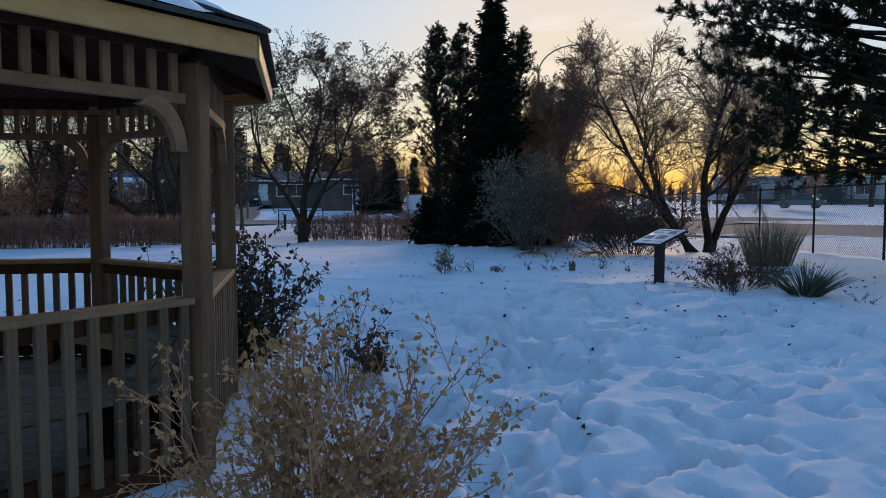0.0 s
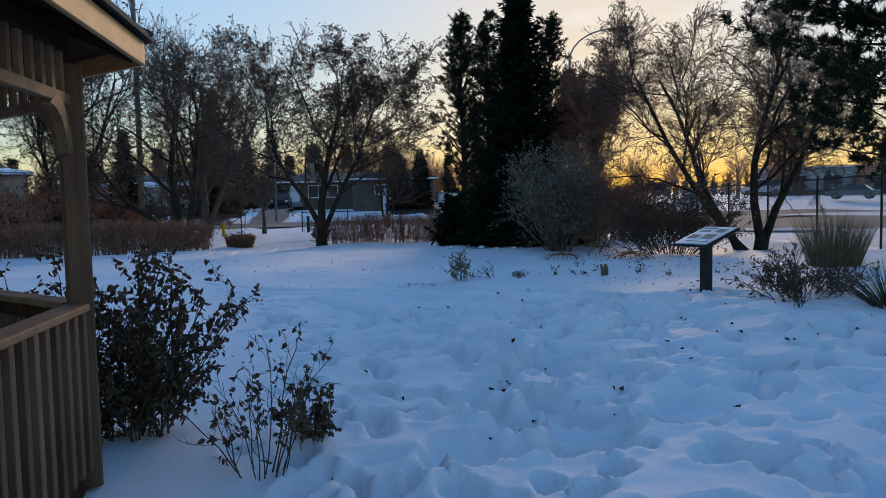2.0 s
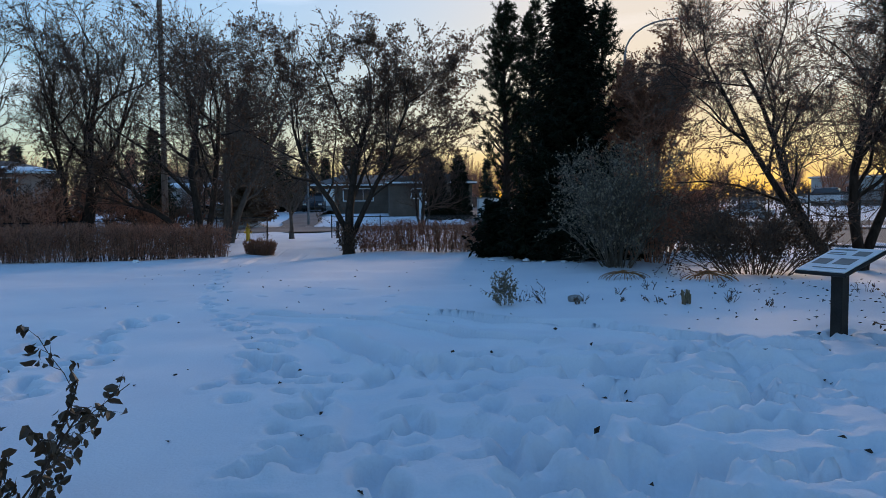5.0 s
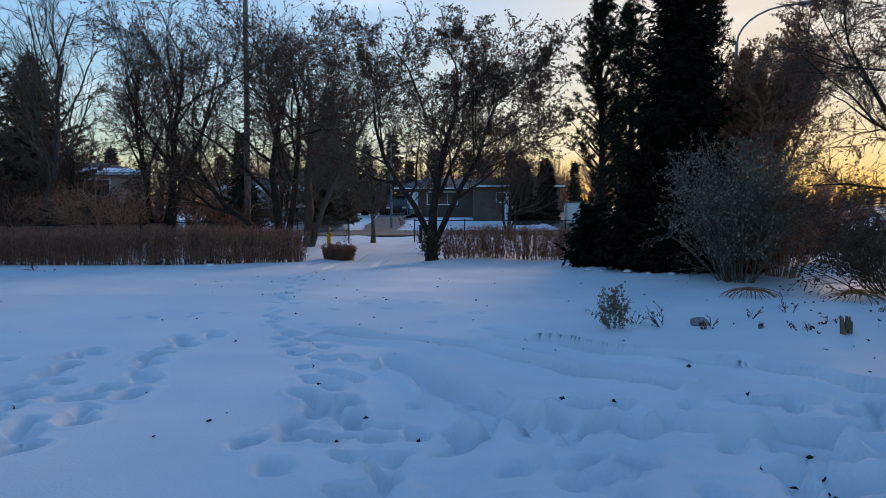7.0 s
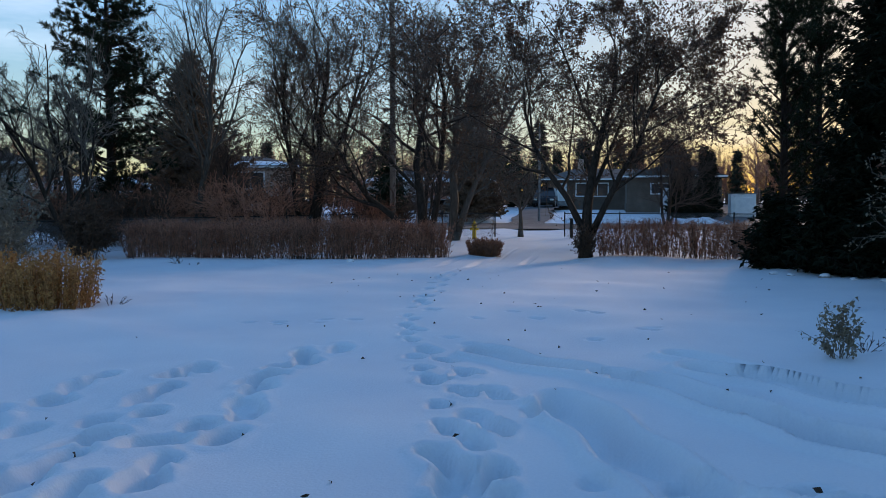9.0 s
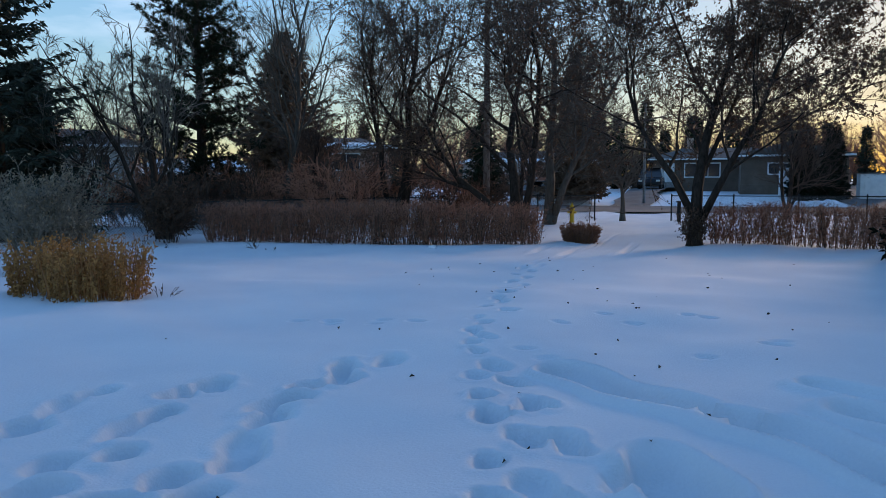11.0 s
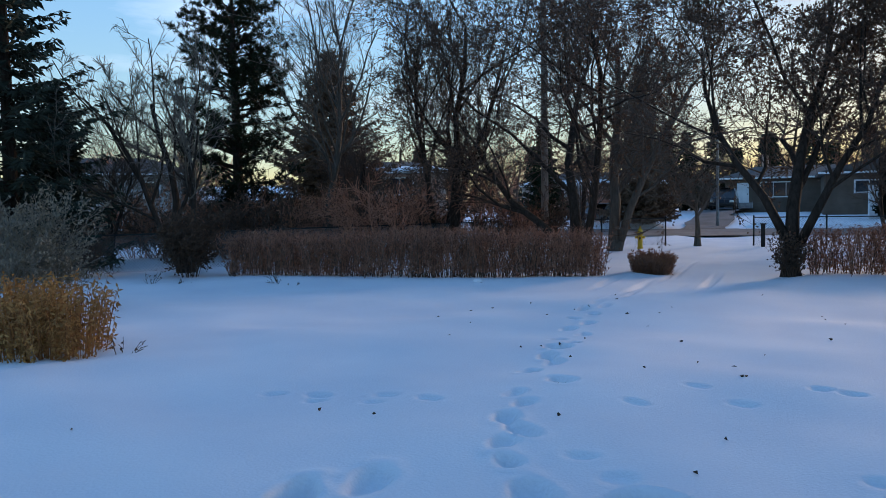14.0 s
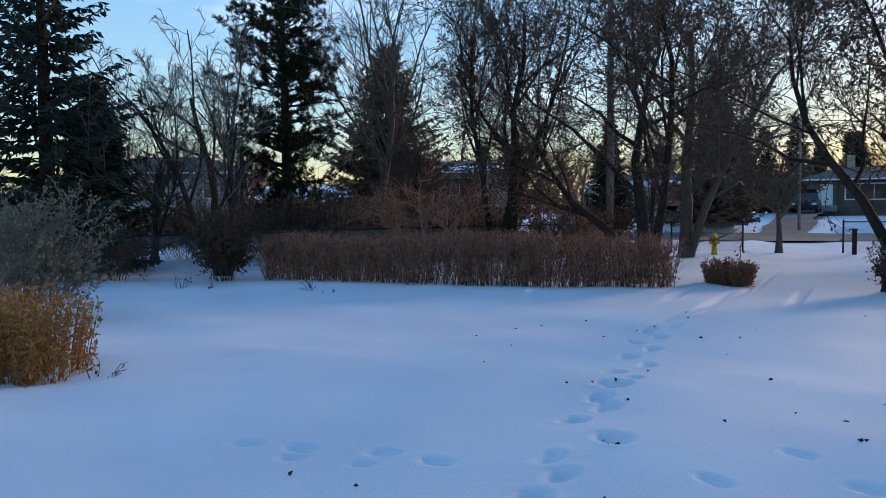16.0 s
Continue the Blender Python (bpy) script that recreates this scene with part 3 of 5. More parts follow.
def shrub(name, x, y, rx, ry, h, stems, P, seed, twig, label, leaf=None, per=3, leaf_size=0.05, spread=0.55, keep=1.0, r=0.012, category="shrub", group="", foot=0.35, oval=False):
    rnd = random.Random(seed)
    base = root(name, x, y, label, category, group)
    limbs, twigs, tips, leaves = Geo(), Geo(), [], Geo()
    for k in range(stems):
        a, q = rnd.uniform(0, 6.283), math.sqrt(rnd.random())
        fx, fy = math.cos(a) * q * rx * foot, math.sin(a) * q * ry * foot
        d = Vector((math.cos(a) * q * spread * rx / h * 1.6 + rnd.gauss(0, 0.08), math.sin(a) * q * spread * ry / h * 1.6 + rnd.gauss(0, 0.08), 1)).normalized()
        grow(limbs, twigs, tips, Vector((fx, fy, height(x + fx, y + fy) - height(x, y) - 0.08)), d, h * rnd.uniform(0.55, 0.95), r * rnd.uniform(0.7, 1.2), 0, rnd, P)
    if limbs.v:
        gpart("stem", limbs, twig, base)
    gpart("crown", twigs, twig, base)
    if leaf is not None:
        scatter_leaves(leaves, tips, per, leaf_size, rnd, keep=keep, oval=oval)
        gpart("foliage", leaves, leaf, base)
    return base


SHRUB = dict(levels=4, limb_levels=1, kids=[6, 5, 4], ratio=[0.5, 0.55, 0.6], first=[0.15, 0.1, 0.1], angle=[(20, 55), (20, 60)], up=[0.04, 0.05, 0.0], bend=0.2, taper=0.5, thin=0.0045, thick=0.6)


def spruce(name, x, y, h, rad, seed, needle, label, z0=0.6, droop=0.25, dens=1.0, r=0.16, power=0.85, spray=0.26, group="", lean=0.0, category="tree"):
    """A conifer with whorls of drooping branches, each carrying many sprays of needles."""
    rnd = random.Random(seed)
    base = root(name, x, y, label, category, group)
    trunk, fol = Geo(), Geo()
    top = Vector((lean * h, 0, h))
    trunk.tube([Vector((0, 0, -0.15)), top * 0.33, top * 0.66, top * 0.99], [r * 1.2, r * 0.8, r * 0.45, 0.012], 7)
    z = z0
    while z < h - 0.1:
        f = (z - z0) / (h - z0)
        length = rad * (1 - f) ** power * rnd.uniform(0.8, 1.15) + 0.12
        n = max(4, int((5 + 5 * (1 - f)) * dens))
        a0 = rnd.uniform(0, 6.28)
        for k in range(n):
            a = a0 + 6.283 * k / n + rnd.uniform(-0.25, 0.25)
            ln = length * rnd.uniform(0.6, 1.15)
            out = Vector((math.cos(a), math.sin(a), 0))
            p0 = top * (z / h) + Vector((0, 0, rnd.uniform(-0.1, 0.1)))
            rise = 0.45 * f - droop * (1 - f)
            pts = [p0 + out * ln * s + Vector((0, 0, ln * (rise * s + 0.22 * s * s * s))) for s in (0, 0.35, 0.7, 1.0)]
            trunk.tube(pts, [0.02 * (1.2 - f) + 0.006, 0.014, 0.009, 0.004], 3)
            m = max(4, int(ln / 0.085 * dens))
            for j in range(m):
                s = 0.12 + 0.88 * (j + rnd.random()) / m
                i = min(2, int(s / 0.35) if s < 0.7 else 2)
                lo, hi = (0, 0.35, 0.7)[i], (0.35, 0.7, 1.0)[i]
                q = pts[i].lerp(pts[i + 1], (s - lo) / (hi - lo))
                side = Vector((-out.y, out.x, 0))
                for sg in (-1, 1):
                    dd = (out * rnd.uniform(0.2, 0.9) + side * sg * rnd.uniform(0.3, 1.0) + Vector((0, 0, rnd.uniform(-0.75, 0.2)))).normalized()
                    L = spray * rnd.uniform(0.6, 1.25) * (1.1 - 0.4 * s)
                    fol.leaf(q, dd, across(dd, rnd), L, L * 0.32, 0.3)
                dd = (rand_dir(rnd) + Vector((0, 0, -0.3))).normalized()
                fol.leaf(q, dd, across(dd, rnd), spray * 0.7, spray * 0.2, 0.3)
        z += rnd.uniform(0.16, 0.26) * (h / 9) / dens
    gpart("trunk", trunk, BARK, base)
    gpart("foliage", fol, needle, base)
    return base


def pine(name, x, y, h, rad, seed, needle, label, z0=1.5, whorl=0.55, per=6, clump=0.2, blades=14, r=0.2, shape=0.6, bark=None, tufts=5, lift=0.0, group=""):
    """A pine with separate tufts of needles on forked branches. tufts: how many to a metre of bough."""
    rnd = random.Random(seed)
    base = root(name, x, y, label, "tree", group)
    trunk, wood, fol = Geo(), Geo(), Geo()
    trunk.tube([Vector((0, 0, -0.15)), Vector((0.05, 0, h * 0.33)), Vector((-0.05, 0.05, h * 0.66)), Vector((0, 0, h))], [r * 1.25, r * 0.85, r * 0.5, 0.02], 8)
    z = z0
    while z < h:
        f = (z - z0) / (h - z0)
        prof = min(1.0, 0.55 + 1.6 * f) * (1 - f) ** shape
        for k in range(per):
            a = rnd.uniform(0, 6.283)
            ln = rad * prof * rnd.uniform(0.55, 1.12) + 0.25
            out = Vector((math.cos(a), math.sin(a), 0))
            p = Vector((0, 0, z + rnd.uniform(-0.25, 0.25)))
            rise = rnd.uniform(-0.1, 0.25) + 0.4 * f + lift
            d = (out + Vector((0, 0, rise))).normalized()
            pts = [p]
            for s in range(4):
                d = (d + rand_dir(rnd) * 0.16 + Vector((0, 0, 0.07))).normalized()
                pts.append(pts[-1] + d * ln / 4)
            wood.tube(pts, [0.05 * (1.1 - f) + 0.012, 0.035 * (1.1 - f) + 0.01, 0.022, 0.014, 0.007], 5)
            for j in range(int(5 + ln * tufts)):
                s = 3.999 * max(0.2, rnd.random()) ** 0.7
                i = int(s)
                q = pts[i].lerp(pts[i + 1], s - i)
                sd = (d * 0.6 + rand_dir(rnd) + Vector((0, 0, 0.25))).normalized()
                tip = q + sd * rnd.uniform(0.15, 0.5) * clump / 0.22
                wood.tube([q, tip], [0.008, 0.004], 3)
                for c in range(3):
                    cc = q.lerp(tip, (0.4, 0.75, 1.0)[c])
                    for b in range(blades):
                        bd = (sd * 0.9 + rand_dir(rnd)).normalized()
                        fol.blade(cc, bd, across(bd, rnd), clump * rnd.uniform(0.7, 1.1), clump * 0.15)
        z += whorl * rnd.uniform(0.7, 1.2) * (1.1 - 0.4 * f)
    gpart("trunk", trunk, bark or BARK, base, smooth=True)
    gpart("bough", wood, BARK, base)
    gpart("foliage", fol, needle, base)
    return base


def hedge(name, p0, p1, width, h, seed, label, dens=1.0, low=0.0):
    """A clipped hedge: many upright stems in a row, forking into fine reddish twigs towards a level top."""
    rnd = random.Random(seed)
    a, b = Vector((*p0, 0)), Vector((*p1, 0))
    ln = (b - a).length
    mid = (a + b) / 2
    base = root(name, mid.x, mid.y, label, "hedge")
    stems, twigs, leaves = Geo(), Geo(), Geo()
    u = (b - a).normalized()
    w = Vector((-u.y, u.x, 0))
    for k in range(int(ln * 46 * dens)):
        s, t = rnd.uniform(-0.5, 0.5) * ln, rnd.gauss(0, 0.24) * width
        hh = h * (rnd.uniform(0.82, 1.02) + 0.05 * math.sin(s * 1.1 + seed)) * (0.9 + 0.1 * min(1, (ln / 2 - abs(s)) / 0.4))
        c = u * s + w * t * 0.7
        z0 = height(mid.x + c.x, mid.y + c.y) - height(mid.x, mid.y) - 0.06
        p = c + Vector((0, 0, z0))
        d = Vector((rnd.gauss(0, 0.16), rnd.gauss(0, 0.16), 1)).normalized()
        q = p + d * hh * 0.45
        e = q + (d + rand_dir(rnd) * 0.3).normalized() * hh * 0.5
        stems.tube([p, q, e], [0.008, 0.006, 0.003], 3)
        for j in range(24):
            f = rnd.uniform(0.12, 1.0)
            v = p.lerp(q, f * 2) if f < 0.5 else q.lerp(e, f * 2 - 1)
            dd = (rand_dir(rnd) + Vector((0, 0, 0.75))).normalized()
            L = rnd.uniform(0.12, 0.3)
            end = v + dd * L
            end.z = min(end.z, z0 + h * rnd.uniform(0.97, 1.05))
            side = across(dd, rnd) * 0.006
            oth = dd.cross(side)
            n0 = len(twigs.v)
            for c3 in (v + side, v - side * 0.5 + oth * 0.87, v - side * 0.5 - oth * 0.87, end):
                twigs.v.append((c3.x, c3.y, c3.z))
            twigs.f += [(n0, n0 + 1, n0 + 3), (n0 + 1, n0 + 2, n0 + 3), (n0 + 2, n0, n0 + 3)]
            if rnd.random() < 0.55:
                ld = rand_dir(rnd)
                leaves.leaf(v.lerp(end, rnd.random()), ld, across(ld, rnd), 0.06, 0.036)
    gpart("stem", stems, TWIG, base)
    gpart("crown", twigs, TWIG_RED, base)
    gpart("foliage", leaves, LEAF_RED, base)
    return base


def tuft(name, x, y, rad, h, n, width, mat, seed, label, category, flop=0.6, heads=None, foot=0.3):
    """Grass or sword leaves that arch out of one crown."""
    rnd = random.Random(seed)
    base = root(name, x, y, label, category)
    g, hd = Geo(), Geo()
    for k in range(n):
        a, q = rnd.uniform(0, 6.283), math.sqrt(rnd.random())
        p = Vector((math.cos(a) * q * rad * foot, math.sin(a) * q * rad * foot, -0.05))
        d = Vector((math.cos(a) * q * flop, math.sin(a) * q * flop, 1)).normalized()
        L = h * rnd.uniform(0.6, 1.05)
        side = across(d, rnd)
        b = len(g.v)
        m = 4
        for i in range(m + 1):
            s = i / m
            c = p + d * L * s + Vector((math.cos(a) * q * flop * 0.3, math.sin(a) * q * flop * 0.3, -0.18 * q)) * L * s * s
            ww = width * (1 - 0.9 * s ** 1.5) * 0.5
            for sg in (-1, 1):
                v = c + side * ww * sg
                g.v.append((v.x, v.y, v.z))
        for i in range(m):
            j = b + i * 2
            g.f.append((j, j + 1, j + 3, j + 2))
        if heads is not None:
            for t in range(26):
                dd = (rand_dir(rnd) - d * 0.5).normalized()
                hd.leaf(c - d * rnd.uniform(0, 0.75) * L, dd, across(dd, rnd), 0.07, 0.028)
    gpart("foliage", g, mat, base)
    if heads is not None:
        gpart("seed_head", hd, heads, base)
    return base


# ---- gazebo ----
GX, GY, SIDE = -2.57, 5.21, 1.67
APO = SIDE * (1 + math.sqrt(2)) / 2
CIRC = SIDE / (2 * math.sin(math.pi / 8))
FLOOR = 0.14


def corner(k, rad, z=0.0):
    a = radians(-22.5 + 45 * k)
    return Vector((math.cos(a) * rad, math.sin(a) * rad, z))


def side_pose(k, apo, z):
    """A frame on side k: x along the side, y outward."""
    a = radians(45 * k)
    return Matrix.Translation((math.cos(a) * apo, math.sin(a) * apo, z)) @ Matrix.Rotation(a - math.pi / 2, 4, "Z")


def curved_brace(s):
    """A flat timber bracket with a concave inner edge."""
    g = Geo()
    n = 8
    prof = [(0.0, 0.0), (0.09, 0.0)]
    arc = [(0.09 + 0.28 * (1 - math.cos(math.pi / 2 * i / n)), 0.37 * math.sin(math.pi / 2 * i / n)) for i in range(1, n + 1)]
    outer = [(0.0, 0.0)] + [(0.3 * (1 - math.cos(math.pi / 2 * i / n)) * 0.9, 0.46 * math.sin(math.pi / 2 * i / n)) for i in range(1, n + 1)]
    inner = [(0.09, 0.0)] + arc
    for y in (-0.02, 0.02):
        for q in outer + inner:
            g.v.append((s * q[0], y, q[1]))
    m = n + 1
    for i in range(n):
        g.f.append((i, i + 1, m + i + 1, m + i))
        g.f.append((2 * m + i, 3 * m + i, 3 * m + i + 1, 2 * m + i + 1))
        g.f.append((i, 2 * m + i, 2 * m + i + 1, i + 1))
        g.f.append((m + i, m + i + 1, 3 * m + i + 1, 3 * m + i))
    g.f.append((0, m, 3 * m, 2 * m))
    g.f.append((n, 2 * m + n, 3 * m + n, m + n))
    return g


def build_gazebo():
    gz = root("gazebo", GX, GY, "dark brown octagonal wooden gazebo with a snow-covered shingle roof", "gazebo", z=0.0)
    bm = bevel_box((0.125, 0.125, 2.25), 0.01, (0, 0, 1.135))
    first = part("post", bm, WOOD_POST, gz, m=Matrix.Translation(corner(0, CIRC)) @ Matrix.Rotation(radians(-22.5), 4, "Z"))
    for k in range(1, 8):
        shared("post", first.data, gz, Matrix.Translation(corner(k, CIRC)) @ Matrix.Rotation(radians(-22.5 + 45 * k), 4, "Z"))
    clear = SIDE - 0.13

    def each_side(name, bm, mat, apo, z, skip=()):
        me = bpy.data.meshes.new(name)
        bm.to_mesh(me)
        bm.free()
        me.materials.append(mat)
        return [shared(name, me, gz, side_pose(k, apo, z)) for k in range(8) if k not in skip]

    door = (4,)
    each_side("hand_rail", bevel_box((clear, 0.14, 0.04), 0.008), WOOD_RAIL, APO - 0.0, 0.985, door)
    each_side("sub_rail", bevel_box((clear, 0.04, 0.085), 0.005), WOOD_DARK_SHADE, APO, 0.92, door)
    each_side("bottom_rail", bevel_box((clear, 0.04, 0.085), 0.005), WOOD_DARK_SHADE, APO, 0.20, door)
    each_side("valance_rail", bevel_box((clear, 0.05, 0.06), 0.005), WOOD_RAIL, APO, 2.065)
    each_side("valance_top", bevel_box((clear, 0.06, 0.09), 0.005), WOOD_DARK_SHADE, APO, 2.345)
    bal = bpy.data.meshes.new("baluster")
    bm = bevel_box((0.052, 0.036, 0.84), 0.004, (0, 0, 0.42))
    bm.to_mesh(bal)
    bm.free()
    bal.materials.append(WOOD_GREY)
    spin = bpy.data.meshes.new("spindle")
    bm = bevel_box((0.045, 0.03, 0.21), 0.003, (0, 0, 0.105))
    bm.to_mesh(spin)
    bm.free()
    spin.materials.append(WOOD_RAIL)
    for k in range(8):
        for i in range(12):
            sx = (i + 0.5) / 12 * clear - clear / 2
            if k not in door:
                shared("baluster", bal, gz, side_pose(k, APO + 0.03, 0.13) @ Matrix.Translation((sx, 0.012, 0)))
            shared("spindle", spin, gz, side_pose(k, APO + 0.0, 2.09) @ Matrix.Translation((sx, 0, 0)))
    left, right = curved_brace(1), curved_brace(-1)
    lm, rm = left.mesh("brace", WOOD_RAIL), right.mesh("brace", WOOD_RAIL)
    for k in range(8):
        for me, sg in ((lm, -1), (rm, 1)):
            shared("brace", me, gz, side_pose(k, APO, 1.785) @ Matrix.Translation((sg * clear / 2, 0, 0)) @ Matrix.Diagonal((0.78, 1.3, 0.62, 1)))
    # deck: boards clipped to the octagon
    n = 28
    for i in range(n):
        y0 = -APO + 2 * APO * i / n
        ym = max(abs(y0), abs(y0 + 2 * APO / n))
        half = min(APO, APO * math.sqrt(2) - ym)
        part("deck_board", bevel_box((2 * half - 0.08, 2 * APO / n - 0.008, 0.035), 0.004), DECK, gz, m=Matrix.Translation((0, y0 + APO / n, FLOOR - 0.02)))
    each_side("deck_skirt", bevel_box((SIDE - 0.14, 0.035, 0.2), 0.004), WOOD_DARK_SHADE, APO - 0.02, 0.05)
    # benches along the inside
    for s in range(3):
        apo = APO - 0.13 - s * 0.135
        each_side("bench_slat", bevel_box((2 * apo * math.tan(math.pi / 8) - 0.06, 0.125, 0.035), 0.005), DECK, apo, 0.50, door)
    each_side("bench_apron", bevel_box((2 * (APO - 0.44) * math.tan(math.pi / 8), 0.035, 0.12), 0.004), WOOD_RAIL, APO - 0.47, 0.42, door)
    leg = bpy.data.meshes.new("bench_leg")
    bm = bevel_box((0.09, 0.3, 0.34), 0.005, (0, 0, 0.17))
    bm.to_mesh(leg)
    bm.free()
    leg.materials.append(WOOD_DARK_SHADE)
    for k in range(8):
        if k not in door:
            for sx in (-0.45, 0.45):
                shared("bench_leg", leg, gz, side_pose(k, APO - 0.26, FLOOR) @ Matrix.Translation((sx, 0, 0)))
    # eaves, rafters, roof
    eave = CIRC * 1.17
    ap_e = eave * math.cos(math.pi / 8)
    each_side("fascia", bevel_box((2 * ap_e * math.tan(math.pi / 8) - 0.012, 0.03, 0.125), 0.004), WOOD_TAN, ap_e, 2.335)
    # roof boards and rafters carry the shade under the roof in their colour
    for k in range(8):
        soffit = Geo()
        a, b = corner(k, eave * 0.99, 2.37), corner(k + 1, eave * 0.99, 2.37)
        c = Vector((0, 0, 3.3))
        i0 = len(soffit.v)
        for q in (a, b, c, a + Vector((0, 0, 0.02)), b + Vector((0, 0, 0.02)), c + Vector((0, 0, 0.02))):
            soffit.v.append((q.x, q.y, q.z))
        soffit.f += [(i0, i0 + 2, i0 + 1), (i0 + 3, i0 + 4, i0 + 5), (i0, i0 + 1, i0 + 4, i0 + 3)]
        gpart("roof_board", soffit, WOOD_DARK_SHADE, gz)
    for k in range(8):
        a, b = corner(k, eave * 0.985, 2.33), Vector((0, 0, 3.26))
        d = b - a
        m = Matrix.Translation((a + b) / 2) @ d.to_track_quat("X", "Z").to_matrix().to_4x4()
        part("rafter", bevel_box((d.length, 0.045, 0.1), 0.003), WOOD_DARK_SHADE, gz, m=m)
    # shingle courses, each a stepped ring of eight slabs with a raised lower edge
    courses = 11
    rise = (3.34 - 2.405) / courses
    for k in range(8):
        for c in range(courses):
            r0, r1 = eave * 1.025 * (1 - c / courses), eave * 1.025 * (1 - (c + 1.15) / courses)
            z0, z1 = 2.405 + rise * c, 2.405 + rise * (c + 1.15)
            if r1 < 0.02:
                r1 = 0.02
            g = Geo()
            a, b = corner(k, r0, z0), corner(k + 1, r0, z0)
            e, f = corner(k + 1, r1, z1), corner(k, r1, z1)
            up, dn = Vector((0, 0, 0.022)), Vector((0, 0, -0.004))
            for q in (a + dn, b + dn, e + dn, f + dn, a + up, b + up, e + dn * 0, f + dn * 0):
                g.v.append((q.x, q.y, q.z))
            g.f = [(0, 3, 2, 1), (4, 5, 6, 7), (0, 1, 5, 4), (1, 2, 6, 5), (2, 3, 7, 6), (3, 0, 4, 7)]
            gpart("shingle_course", g, SHINGLE, gz)
        a, b = corner(k, eave * 1.02, 2.43), Vector((0, 0, 3.37))
        d = b - a
        m = Matrix.Translation((a + b) / 2) @ d.to_track_quat("X", "Z").to_matrix().to_4x4()
        part("hip_cap", bevel_box((d.length, 0.16, 0.025), 0.006), SHINGLE, gz, m=m)
    # snow lying on the roof, back from the edge and thinner over the hips
    rnd = random.Random(8)
    for k in range(8):
        g = Geo()
        nu, nv = 16, 10
        edge = [0.95 + 0.03 * math.sin(k * 3 + i * 0.9) + rnd.uniform(-0.015, 0.015) for i in range(nu + 1)]
        for j in range(nv + 1):
            for i in range(nu + 1):
                t = i / nu
                s = edge[i] * (1 - j / nv) + 0.02
                a, b = corner(k, eave * s), corner(k + 1, eave * s)
                q = a.lerp(b, 0.05 + 0.9 * t)
                rim = min(1.0, j / 1.3) * min(1.0, min(t, 1 - t) * 9)
                z = 2.415 + (1 - s / 1.025) * (3.34 - 2.405) + 0.012 + 0.11 * rim ** 0.5 * (1 if j else 0)
                g.v.append((q.x, q.y, z))
        for j in range(nv):
            for i in range(nu):
                a = j * (nu + 1) + i
                g.f.append((a, a + 1, a + nu + 2, a + nu + 1))
        gpart("roof_snow", g, SNOW_CAP, gz, "snow lying on the roof", smooth=True)
    part("finial", bevel_box((0.18, 0.18, 0.3), 0.04, (0, 0, 3.5)), WOOD_DARK_SHADE, gz)
    return gz


build_gazebo()

# ---- plants beside the path ----
NEAR = dict(SHRUB, thin=0.0017, levels=3, kids=[9, 6], ratio=[0.36, 0.5], first=[0.3, 0.15], bend=0.28)
shrub("rose_bush", 0.1, 2.45, 0.25, 0.25, 1.24, 40, NEAR, 11, TWIG_RED, "leafy rose bush with faded tan leaves on reddish stems", LEAF_OLIVE, 3, 0.027, 0.5, r=0.006, foot=0.5, oval=True)
shrub("rose_bush", -0.55, 2.35, 0.35, 0.35, 0.42, 10, NEAR, 12, TWIG_RED, "low rose bush with faded tan leaves beside the gazebo", LEAF_OLIVE, 4, 0.027, 0.6, r=0.005, foot=0.5, oval=True)
shrub("rose_bush", -0.55, 7.0, 0.42, 0.42, 1.4, 30, dict(NEAR, kids=[11, 4], first=[0.08, 0.15], ratio=[0.27, 0.5]), 13, TWIG, "tall rose bush with dark withered leaves", LEAF_DARK, 4, 0.048, 0.26, r=0.008, foot=0.55, oval=True)
shrub("rose_bush", 0.36, 6.15, 0.34, 0.3, 0.85, 14, dict(NEAR, kids=[6, 3]), 14, TWIG, "small rose bush with bare stems and dark leaves", LEAF_DARK, 2, 0.045, 0.7, keep=0.6, r=0.005, oval=True)
shrub("rose_bush", 0.6, 6.6, 0.16, 0.16, 0.45, 9, dict(NEAR, kids=[6, 3]), 16, TWIG, "little leafy rose shoot leaning over the snow", LEAF_DARK, 4, 0.042, 0.5, r=0.004, oval=True)
shrub("rose_bush", 0.3, 4.5, 0.3, 0.3, 0.42, 9, dict(NEAR, kids=[5, 3]), 15, TWIG_RED, "low bare rose stems in the snow", LEAF_BROWN, 1, 0.05, 0.9, keep=0.4, r=0.005, oval=True)

# ---- planting bed with the sign ----
def build_sign():
    s = root("information_sign", 6.28, 12.65, "low lectern sign with a pale tilted panel on one dark post", "sign", turn=-66)
    part("post", bevel_box((0.14, 0.14, 0.85), 0.012, (0, 0, 0.3)), STEEL_DARK, s)
    t = Matrix.Translation((0, 0, 0.78)) @ Matrix.Rotation(radians(17), 4, "X")
    part("backing", bevel_box((0.62, 0.78, 0.04), 0.01), STEEL_DARK, s, m=t)
    panel = part("panel", bevel_box((0.58, 0.74, 0.012), 0.003, (0, 0, 0.027)), PANEL, s, "pale printed panel dusted with snow", m=t)
    for cx, cy, w, h in ((-0.12, 0.3, 0.26, 0.035), (-0.15, 0.2, 0.2, 0.018), (-0.14, 0.15, 0.22, 0.018), (-0.15, -0.08, 0.18, 0.16), (0.1, -0.06, 0.2, 0.18), (0.14, 0.2, 0.16, 0.14), (0.05, -0.27, 0.4, 0.02)):
        part("print", bevel_box((w, h, 0.003), 0, (cx, cy, 0.0355)), INK, panel)
    return s


